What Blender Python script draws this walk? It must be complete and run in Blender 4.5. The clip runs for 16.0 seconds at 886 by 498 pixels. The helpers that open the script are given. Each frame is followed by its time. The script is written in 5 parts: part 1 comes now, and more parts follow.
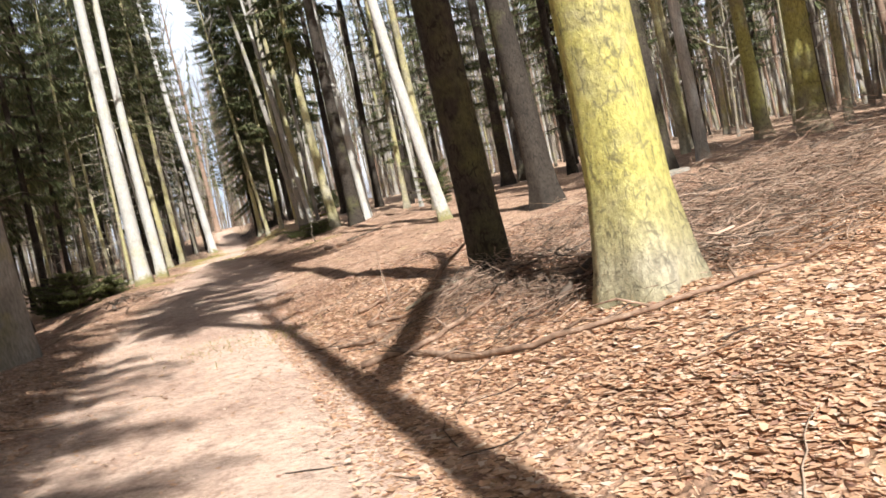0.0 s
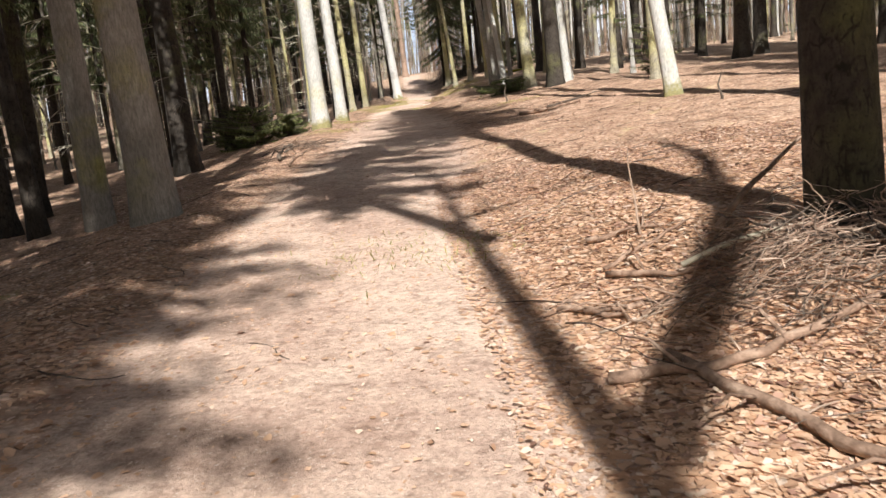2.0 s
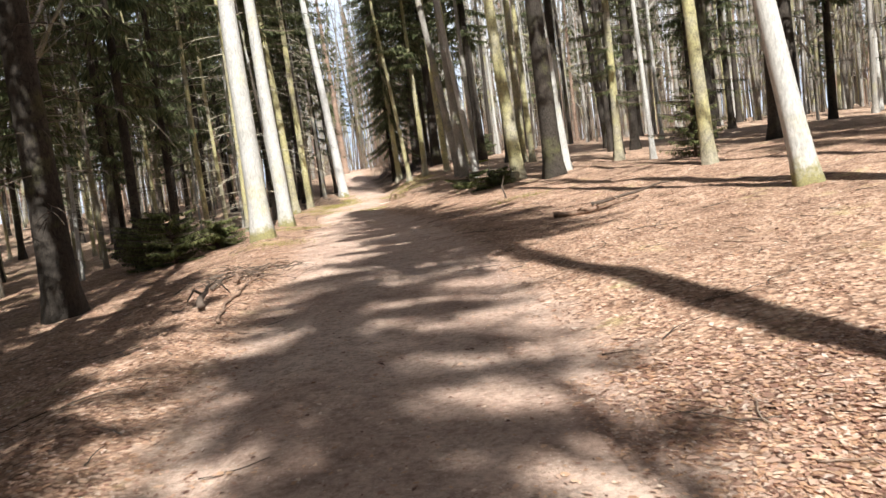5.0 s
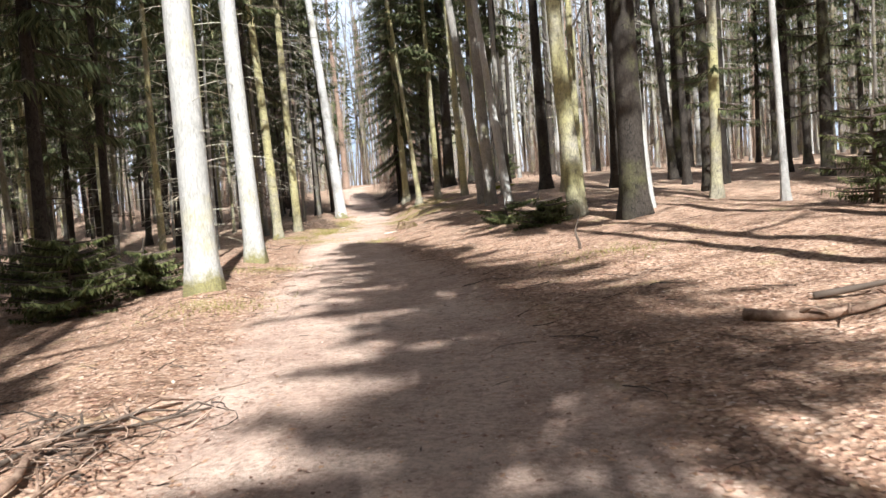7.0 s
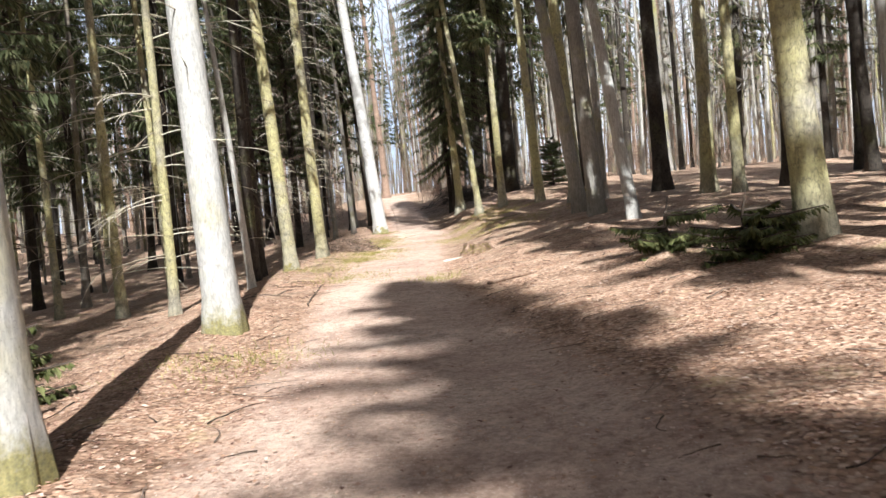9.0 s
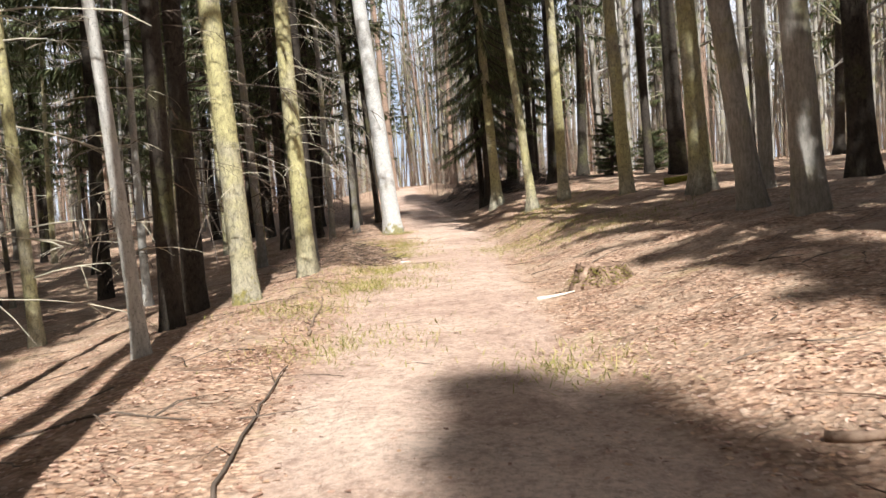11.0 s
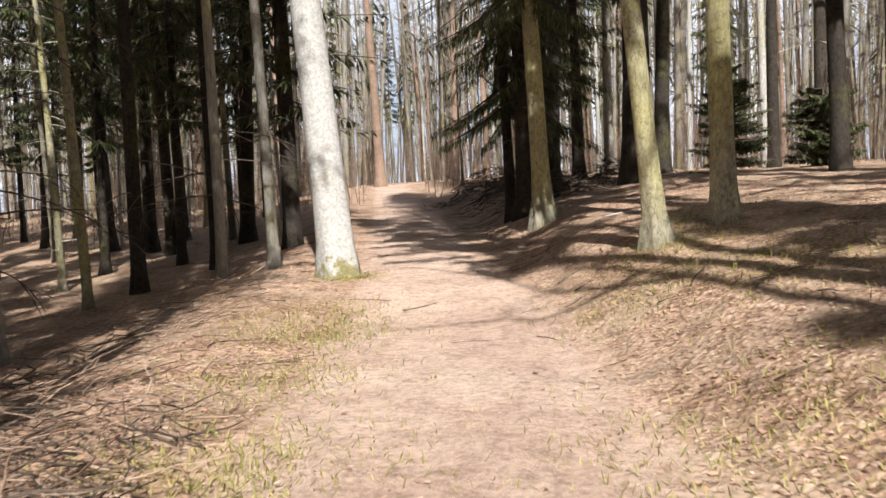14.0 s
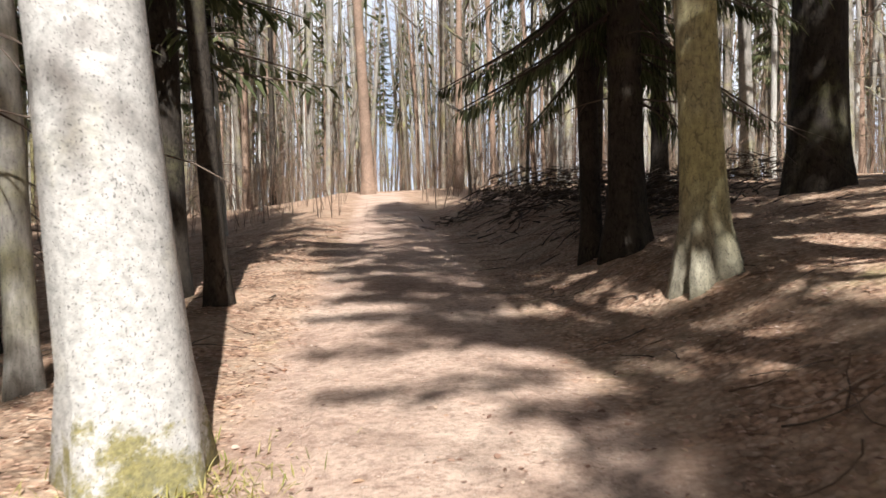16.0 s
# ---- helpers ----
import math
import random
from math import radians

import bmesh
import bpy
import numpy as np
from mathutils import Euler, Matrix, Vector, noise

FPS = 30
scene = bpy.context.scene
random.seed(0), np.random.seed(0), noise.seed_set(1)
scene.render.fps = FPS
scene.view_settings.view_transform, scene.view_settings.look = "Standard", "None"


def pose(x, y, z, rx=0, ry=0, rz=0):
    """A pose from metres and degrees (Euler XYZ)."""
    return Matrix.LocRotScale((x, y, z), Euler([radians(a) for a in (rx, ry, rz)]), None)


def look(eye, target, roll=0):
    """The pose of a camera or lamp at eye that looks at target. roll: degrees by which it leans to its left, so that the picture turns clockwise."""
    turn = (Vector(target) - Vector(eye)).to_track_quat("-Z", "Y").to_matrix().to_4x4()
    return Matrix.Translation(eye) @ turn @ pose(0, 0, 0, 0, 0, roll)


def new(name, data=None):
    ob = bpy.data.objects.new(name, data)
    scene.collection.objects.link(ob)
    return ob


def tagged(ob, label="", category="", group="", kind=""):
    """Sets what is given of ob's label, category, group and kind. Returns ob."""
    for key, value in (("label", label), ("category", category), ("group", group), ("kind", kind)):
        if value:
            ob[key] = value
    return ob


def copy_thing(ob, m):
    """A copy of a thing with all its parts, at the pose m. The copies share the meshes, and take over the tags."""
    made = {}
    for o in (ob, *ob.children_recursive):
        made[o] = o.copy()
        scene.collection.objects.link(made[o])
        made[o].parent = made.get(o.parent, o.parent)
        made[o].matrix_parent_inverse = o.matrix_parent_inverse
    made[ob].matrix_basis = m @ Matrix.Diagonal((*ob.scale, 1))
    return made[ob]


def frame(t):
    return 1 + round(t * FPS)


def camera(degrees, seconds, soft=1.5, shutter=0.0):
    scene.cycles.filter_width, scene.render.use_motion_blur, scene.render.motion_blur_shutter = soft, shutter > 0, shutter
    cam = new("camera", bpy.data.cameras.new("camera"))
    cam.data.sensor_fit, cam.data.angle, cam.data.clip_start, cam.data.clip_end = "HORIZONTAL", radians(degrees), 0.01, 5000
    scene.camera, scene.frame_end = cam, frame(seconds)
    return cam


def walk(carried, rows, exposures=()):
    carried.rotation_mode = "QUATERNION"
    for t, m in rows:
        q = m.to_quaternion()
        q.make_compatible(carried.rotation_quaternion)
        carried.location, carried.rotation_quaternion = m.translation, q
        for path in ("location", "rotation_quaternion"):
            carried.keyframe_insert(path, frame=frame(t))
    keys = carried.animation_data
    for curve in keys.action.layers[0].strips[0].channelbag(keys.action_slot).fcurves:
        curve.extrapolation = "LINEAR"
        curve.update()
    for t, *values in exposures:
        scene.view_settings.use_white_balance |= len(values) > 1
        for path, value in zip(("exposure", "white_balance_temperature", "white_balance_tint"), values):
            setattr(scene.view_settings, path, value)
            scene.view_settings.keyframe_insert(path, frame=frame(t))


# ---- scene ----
cam = camera(57.0, 16.0, shutter=0.12)
EXPOSURES = [(0.0, 0.93, 6350, 11), (1.0, 0.74, 6350, 11), (3.0, 0.90, 6300, 11), (5.5, 0.93, 6200, 10), (7.0, 1.0, 5950, 10), (8.5, 1.0, 5950, 10), (11.0, 0.82, 6250, 11), (12.5, 0.70, 6300, 11), (15.0, 0.68, 6350, 12), (16.0, 0.74, 6300, 12)]
PATH = [
    (0, (0.0, 0.0, 0.0), (0.017, 1.997, -0.105), -11.5),
    (0.5, (0.121, 0.435, -0.016), (0.257, 2.408, -0.311), -6.1),
    (1, (0.082, 0.975, 0.017), (0.158, 2.948, -0.3), -3.8),
    (1.5, (-0.154, 1.499, 0.069), (-0.456, 3.447, -0.268), -5.4),
    (2, (-0.429, 2.006, 0.112), (-0.874, 3.919, -0.267), -5.8),
    (2.5, (-0.686, 2.689, 0.107), (-1.135, 4.611, -0.217), -5.8),
    (3, (-0.949, 3.241, 0.167), (-1.305, 5.202, -0.001), -3.1),
    (5.5, (-2.197, 6.812, 0.203), (-2.461, 8.788, 0.032), -7.5),
    (6, (-2.386, 7.902, 0.261), (-2.656, 9.878, 0.112), -5.3),
    (6.5, (-2.637, 9.0, 0.323), (-2.902, 10.979, 0.196), -4.3),
    (7, (-2.95, 10.214, 0.378), (-3.213, 12.193, 0.254), -3.8),
    (7.5, (-3.28, 11.45, 0.435), (-3.55, 13.429, 0.321), -3.7),
    (8, (-3.692, 12.801, 0.379), (-4.005, 14.774, 0.291), -5.8),
    (8.5, (-3.954, 14.14, 0.461), (-4.304, 16.107, 0.367), -5.5),
    (11, (-5.853, 20.72, 0.434), (-6.215, 22.684, 0.327), -4.0),
    (11.5, (-6.173, 22.048, 0.474), (-6.578, 24.004, 0.363), -3.6),
    (12, (-6.452, 23.396, 0.514), (-6.862, 25.35, 0.397), -3.4),
    (12.5, (-6.697, 24.671, 0.542), (-7.104, 26.626, 0.418), -3.2),
    (13, (-6.901, 26.007, 0.577), (-7.28, 27.966, 0.442), -3.2),
    (13.5, (-7.085, 27.321, 0.596), (-7.444, 29.285, 0.464), -2.8),
    (14, (-7.283, 28.723, 0.606), (-7.641, 30.687, 0.493), -2.3),
    (14.5, (-7.503, 30.161, 0.615), (-7.865, 32.125, 0.516), -2.6),
    (15, (-7.75, 31.49, 0.655), (-8.117, 33.454, 0.553), -2.9),
    (15.5, (-8.095, 32.745, 0.675), (-8.45, 34.711, 0.586), -2.7),
    (16, (-8.394, 34.039, 0.672), (-8.738, 36.008, 0.584), -1.2),
]
walk(cam, [(t, look(eye, target, roll)) for t, eye, target, roll in PATH], EXPOSURES)

# ---- world and sun ----
SHADE_WAY = Vector((-0.30, 0.954))          # the way shadows fall over the ground
SUN_UP = radians(45)
world = bpy.data.worlds.new("sky")
scene.world = world
world.use_nodes = True
wn = world.node_tree.nodes
sky = wn.new("ShaderNodeTexSky")
sky.sky_type, sky.sun_disc, sky.sun_elevation = "NISHITA", False, SUN_UP
sky.sun_rotation = math.atan2(0.30, -0.954)
sky.dust_density = 4.0
world.node_tree.links.new(sky.outputs[0], wn["Background"].inputs[0])
wn["Background"].inputs[1].default_value = 0.034
sun_data = bpy.data.lights.new("sun", "SUN")
sun_data.energy, sun_data.angle, sun_data.color = 5.0, radians(0.5), (1.0, 0.955, 0.89)
sun = new("sun", sun_data)
sun.matrix_world = look((6, -19, 20), (6 + SHADE_WAY.x * 20, -19 + SHADE_WAY.y * 20, 0))


# ---- materials ----
def backdrop():
    """The bright haze of the sky low behind the wood, 150 m off."""
    m = bpy.data.materials.new("hazy_sky")
    m.use_nodes = True
    nt = m.node_tree
    nt.nodes.clear()
    out, em = nt.nodes.new("ShaderNodeOutputMaterial"), nt.nodes.new("ShaderNodeEmission")
    tc, nz, rp = nt.nodes.new("ShaderNodeTexCoord"), nt.nodes.new("ShaderNodeTexNoise"), nt.nodes.new("ShaderNodeValToRGB")
    nz.inputs["Scale"].default_value = 0.03
    rp.color_ramp.elements[0].color, rp.color_ramp.elements[1].color = (0.50, 0.60, 0.74, 1), (0.86, 0.89, 0.94, 1)
    rp.color_ramp.elements[0].position, rp.color_ramp.elements[1].position = 0.35, 0.65
    nt.links.new(tc.outputs["Object"], nz.inputs["Vector"])
    nt.links.new(nz.outputs[0], rp.inputs[0])
    nt.links.new(rp.outputs[0], em.inputs[0])
    em.inputs[1].default_value = 0.85
    nt.links.new(em.outputs[0], out.inputs[0])
    vs, fs, n = [], [], 24
    for i in range(n + 1):
        a = radians(-75 + 150 * i / n + 12)
        for z in (-6, 20, 48, 110):
            vs.append((-8 - 150 * math.sin(a), 20 + 150 * math.cos(a), z))
    for i in range(n):
        for k in range(3):
            fs.append((4 * i + k, 4 * i + 4 + k, 4 * i + 5 + k, 4 * i + 1 + k))
    me = bpy.data.meshes.new("backdrop")
    me.from_pydata(vs, [], fs)
    me.materials.append(m)
    tagged(new("backdrop", me), "bright hazy spring sky behind the wood", "sky", kind="structure")


backdrop()


def material(name, roughness=0.8):
    m = bpy.data.materials.new(name)
    m.use_nodes = True
    b = m.node_tree.nodes["Principled BSDF"]
    b.inputs["Roughness"].default_value = roughness
    b.inputs["Specular IOR Level"].default_value = 0.25
    return m, m.node_tree, b


def node(nt, kind, **values):
    n = nt.nodes.new(kind)
    for key, value in values.items():
        n.inputs[key.replace("_", " ")].default_value = value
    return n


def coords(nt, scale=(1, 1, 1), which="Object"):
    tc, mp = nt.nodes.new("ShaderNodeTexCoord"), nt.nodes.new("ShaderNodeMapping")
    mp.inputs["Scale"].default_value = scale
    nt.links.new(tc.outputs[which], mp.inputs["Vector"])
    return mp.outputs[0]


def shifted(nt, vec):
    """Moves a pattern by the object's own random number, so that repeats differ."""
    info, mul, add = nt.nodes.new("ShaderNodeObjectInfo"), nt.nodes.new("ShaderNodeMath"), nt.nodes.new("ShaderNodeVectorMath")
    mul.operation, mul.inputs[1].default_value = "MULTIPLY", 37.0
    nt.links.new(info.outputs["Random"], mul.inputs[0])
    nt.links.new(vec, add.inputs[0])
    nt.links.new(mul.outputs[0], add.inputs[1])
    return add.outputs[0]


def noise_of(nt, vec, scale, detail=4.0, rough=0.6):
    n = node(nt, "ShaderNodeTexNoise", Scale=scale, Detail=detail, Roughness=rough)
    nt.links.new(vec, n.inputs["Vector"])
    return n.outputs[0]


def ramp(nt, fac, stops):
    r = nt.nodes.new("ShaderNodeValToRGB")
    els = r.color_ramp.elements
    while len(els) < len(stops):
        els.new(0.5)
    for e, (at, c) in zip(els, stops):
        e.position, e.color = at, (*c, 1) if len(c) == 3 else c
    nt.links.new(fac, r.inputs[0])
    return r.outputs[0]


def mix(nt, fac, a, b, how="MIX"):
    m = nt.nodes.new("ShaderNodeMix")
    m.data_type, m.blend_type = "RGBA", how
    for socket, value in ((m.inputs[0], fac), (m.inputs[6], a), (m.inputs[7], b)):
        if isinstance(value, bpy.types.NodeSocket):
            nt.links.new(value, socket)
        elif isinstance(value, tuple):
            socket.default_value = (*value, 1)
        else:
            socket.default_value = value
    return m.outputs[2]


def bump(nt, bsdf, height, strength, distance):
    b = node(nt, "ShaderNodeBump", Strength=strength, Distance=distance)
    nt.links.new(height, b.inputs["Height"])
    nt.links.new(b.outputs[0], bsdf.inputs["Normal"])


def bark(name, light, dark, algae, cover, grain=(9, 9, 2.2), relief=0.012, speck=0.5, foot_moss=0.0, cracks=0.0):
    """Bark with blotches, a fine grain, dark specks and a film of algae; cover: 0 none, 1 all over."""
    m, nt, b = material(name, 0.85)
    vec = shifted(nt, coords(nt))
    stretched = shifted(nt, coords(nt, grain))
    blotch = noise_of(nt, vec, 2.2, 5)
    fine = noise_of(nt, stretched, 6.0, 6, 0.7)
    specks = noise_of(nt, shifted(nt, coords(nt, (1.8, 1.8, 1.2))), 85.0, 2, 0.5)
    col = mix(nt, ramp(nt, blotch, [(0.3, (0, 0, 0)), (0.7, (1, 1, 1))]), dark, light)
    col = mix(nt, ramp(nt, fine, [(0.36, (0, 0, 0)), (0.6, (1, 1, 1))]), mix(nt, 0.55, col, tuple(c * 0.35 for c in dark)), col)
    film = ramp(nt, noise_of(nt, vec, 1.3, 6, 0.65), [(0.62 - 0.45 * cover, (0, 0, 0)), (0.82 - 0.45 * cover, (1, 1, 1))])
    foot = nt.nodes.new("ShaderNodeSeparateXYZ")
    nt.links.new(coords(nt), foot.inputs[0])
    film = mix(nt, ramp(nt, foot.outputs[2], [(0.12, (0.75, 0.75, 0.75)), (0.5, (0, 0, 0))]), film, (0, 0, 0))
    col = mix(nt, film, col, mix(nt, ramp(nt, fine, [(0.35, (0, 0, 0)), (0.65, (1, 1, 1))]), tuple(c * 0.55 for c in algae), algae))
    col = mix(nt, ramp(nt, specks, [(0.345, (speck,) * 3), (0.38, (0, 0, 0))]), col, tuple(c * 0.25 for c in dark))
    if foot_moss:
        up = nt.nodes.new("ShaderNodeMath")
        up.operation = "ADD"
        spread = node(nt, "ShaderNodeMapRange", From_Min=0.35, From_Max=0.65, To_Min=0.62 * foot_moss, To_Max=-0.30 * foot_moss)
        nt.links.new(noise_of(nt, vec, 5.5, 6, 0.75), spread.inputs["Value"])
        nt.links.new(foot.outputs[2], up.inputs[0])
        nt.links.new(spread.outputs[0], up.inputs[1])
        tuft = ramp(nt, noise_of(nt, vec, 60, 4, 0.7), [(0.3, (0.09, 0.085, 0.02)), (0.5, (0.20, 0.18, 0.045)), (0.7, (0.33, 0.29, 0.09))])
        col = mix(nt, ramp(nt, up.outputs[0], [(0.10, (0.85, 0.85, 0.85)), (0.24, (0, 0, 0))]), col, tuft)
    if cracks:
        warp = nt.nodes.new("ShaderNodeVectorMath")
        warp.operation = "ADD"
        wobble = node(nt, "ShaderNodeTexNoise", Scale=7.0, Detail=4.0)
        shrink = nt.nodes.new("ShaderNodeVectorMath")
        shrink.operation = "SCALE"
        shrink.inputs["Scale"].default_value = 0.07
        nt.links.new(vec, wobble.inputs["Vector"])
        nt.links.new(wobble.outputs["Color"], shrink.inputs[0])
        nt.links.new(shifted(nt, coords(nt, (1, 1, 0.36))), warp.inputs[0])
        nt.links.new(shrink.outputs[0], warp.inputs[1])
        plates = node(nt, "ShaderNodeTexVoronoi", Scale=30.0)
        plates.feature = "DISTANCE_TO_EDGE"
        nt.links.new(warp.outputs[0], plates.inputs["Vector"])
        line = ramp(nt, plates.outputs["Distance"], [(0.02, (cracks,) * 3), (0.13, (0, 0, 0))])
        broken = ramp(nt, noise_of(nt, vec, 14.0, 4), [(0.46, (0, 0, 0)), (0.60, (1, 1, 1))])
        line = mix(nt, 1.0, line, broken, "MULTIPLY")
        col = mix(nt, line, col, tuple(c * 0.3 for c in dark))
    nt.links.new(col, b.inputs["Base Color"])
    bump(nt, b, fine, 0.7, relief)
    return m


BARK_PALE = bark("pale_beech_bark", (0.58, 0.575, 0.54), (0.46, 0.45, 0.41), (0.54, 0.50, 0.27), 0.10, relief=0.005, speck=0.7)
BARK_MOSSY = bark("pale_bark_with_mossy_foot", (0.61, 0.605, 0.57), (0.50, 0.495, 0.455), (0.60, 0.56, 0.36), 0.16, relief=0.003, speck=0.4, foot_moss=0.16)
BARK_FLECKED = bark("pale_bark_with_dark_flecks", (0.62, 0.615, 0.59), (0.56, 0.56, 0.53), (0.52, 0.49, 0.32), 0.08, (5, 5, 5), relief=0.004, speck=0.8, foot_moss=0.42)
BARK_OLIVE_MOSSY = bark("olive_bark_with_mossy_foot", (0.48, 0.45, 0.37), (0.27, 0.25, 0.19), (0.52, 0.48, 0.24), 0.60, (6, 6, 3), relief=0.014, speck=0.7, foot_moss=0.6, cracks=0.6)
BARK_GREY = bark("grey_beech_bark", (0.42, 0.40, 0.36), (0.25, 0.235, 0.205), (0.40, 0.38, 0.16), 0.25, relief=0.006)
BARK_YELLOW = bark("algae_covered_bark", (0.50, 0.47, 0.38), (0.30, 0.275, 0.21), (0.57, 0.53, 0.17), 0.74, (6, 6, 3.5), relief=0.018, speck=0.5, cracks=0.62)
BARK_OLIVE = bark("olive_spruce_bark", (0.48, 0.45, 0.37), (0.27, 0.25, 0.19), (0.52, 0.48, 0.24), 0.60, (6, 6, 3), relief=0.014, speck=0.6, cracks=0.6)
# dark bark, with the shade on the trunks put into its colour too
BARK_DARK_SHADED = bark("dark_shaded_bark", (0.082, 0.068, 0.054), (0.038, 0.032, 0.026), (0.13, 0.13, 0.05), 0.20, (6, 6, 3), 0.018, cracks=0.8)
BARK_PINE = bark("red_pine_bark", (0.44, 0.31, 0.23), (0.25, 0.18, 0.135), (0.4, 0.3, 0.2), 0.1, (8, 8, 3), 0.012)
BARK_FAR = bark("far_trunk_bark", (0.36, 0.32, 0.27), (0.13, 0.115, 0.095), (0.32, 0.30, 0.15), 0.30, (7, 7, 2), 0.008)


def plain(name, stops, scale=8.0, roughness=0.85, island=False, relief=0.0, through_light=0.0):
    """A colour that varies with a noise, or from piece to piece of a joined mesh."""
    m, nt, b = material(name, roughness)
    vec = coords(nt)
    if island:
        g = nt.nodes.new("ShaderNodeNewGeometry")
        col = ramp(nt, g.outputs["Random Per Island"], stops)
        col = mix(nt, 0.35, col, mix(nt, 1.0, col, ramp(nt, noise_of(nt, vec, scale), [(0.3, (0.4, 0.4, 0.4)), (0.7, (1.3, 1.3, 1.3))]), "MULTIPLY"))
    else:
        col = ramp(nt, noise_of(nt, shifted(nt, vec), scale, 6, 0.65), stops)
    nt.links.new(col, b.inputs["Base Color"])
    if relief:
        bump(nt, b, noise_of(nt, vec, scale * 3), 0.6, relief)
    if through_light:
        t = nt.nodes.new("ShaderNodeBsdfTranslucent")
        mx = node(nt, "ShaderNodeMixShader", Fac=through_light)
        nt.links.new(col, t.inputs[0])
        nt.links.new(b.outputs[0], mx.inputs[1])
        nt.links.new(t.outputs[0], mx.inputs[2])
        nt.links.new(mx.outputs[0], nt.nodes["Material Output"].inputs[0])
    return m


LEAF = plain("dry_beech_leaves", [(0.0, (0.34, 0.20, 0.125)), (0.12, (0.53, 0.33, 0.205)), (0.55, (0.68, 0.45, 0.295)), (0.85, (0.77, 0.55, 0.385)), (1.0, (0.82, 0.68, 0.54))], 14, 0.75, True, through_light=0.3)
LEAF_BROWN = plain("old_brown_leaves", [(0.0, (0.17, 0.095, 0.07)), (0.2, (0.36, 0.21, 0.15)), (0.5, (0.54, 0.345, 0.25)), (0.82, (0.68, 0.475, 0.36)), (1.0, (0.80, 0.67, 0.56))], 14, 0.75, True, through_light=0.25)
NEEDLES = plain("spruce_needles", [(0.0, (0.05, 0.064, 0.028)), (0.5, (0.105, 0.125, 0.055)), (1.0, (0.22, 0.23, 0.115))], 3, 0.6, True, through_light=0.35)
NEEDLES_YOUNG = plain("young_spruce_needles", [(0.0, (0.065, 0.08, 0.026)), (0.5, (0.12, 0.135, 0.045)), (1.0, (0.21, 0.215, 0.09))], 3, 0.6, True, through_light=0.2)
DEAD_TWIG = plain("dead_twigs", [(0.0, (0.13, 0.085, 0.06)), (0.5, (0.27, 0.19, 0.135)), (1.0, (0.42, 0.33, 0.25))], 6, 0.85, True)
DRY_TWIG = plain("dry_brown_twigs", [(0.0, (0.26, 0.16, 0.11)), (0.5, (0.42, 0.29, 0.21)), (1.0, (0.58, 0.44, 0.34))], 6, 0.85, True)
PALE_TWIG = plain("pale_dead_twigs", [(0.0, (0.40, 0.36, 0.28)), (0.5, (0.52, 0.48, 0.36)), (1.0, (0.62, 0.58, 0.46))], 6, 0.85, True)
DARK_TWIG = plain("dark_twigs", [(0.0, (0.06, 0.045, 0.035)), (0.5, (0.11, 0.085, 0.065)), (1.0, (0.19, 0.15, 0.12))], 6, 0.85, True)
GRASS = plain("dry_grass", [(0.0, (0.20, 0.22, 0.05)), (0.4, (0.36, 0.33, 0.10)), (1.0, (0.55, 0.47, 0.22))], 6, 0.7, True, through_light=0.2)
MOSS = plain("moss", [(0.3, (0.10, 0.11, 0.015)), (0.55, (0.23, 0.21, 0.03)), (0.75, (0.36, 0.31, 0.06))], 30, 0.95, relief=0.02)
DEAD_WOOD = plain("weathered_wood", [(0.32, (0.11, 0.07, 0.048)), (0.5, (0.25, 0.165, 0.115)), (0.72, (0.46, 0.34, 0.25))], 16, 0.85, relief=0.012)
CUT_WOOD = plain("bare_pale_wood", [(0.3, (0.50, 0.38, 0.24)), (0.7, (0.72, 0.60, 0.44))], 10, 0.8, relief=0.005)
WHITE_CHIP = plain("bleached_wood", [(0.3, (0.62, 0.56, 0.46)), (0.7, (0.8, 0.76, 0.68))], 10, 0.8)


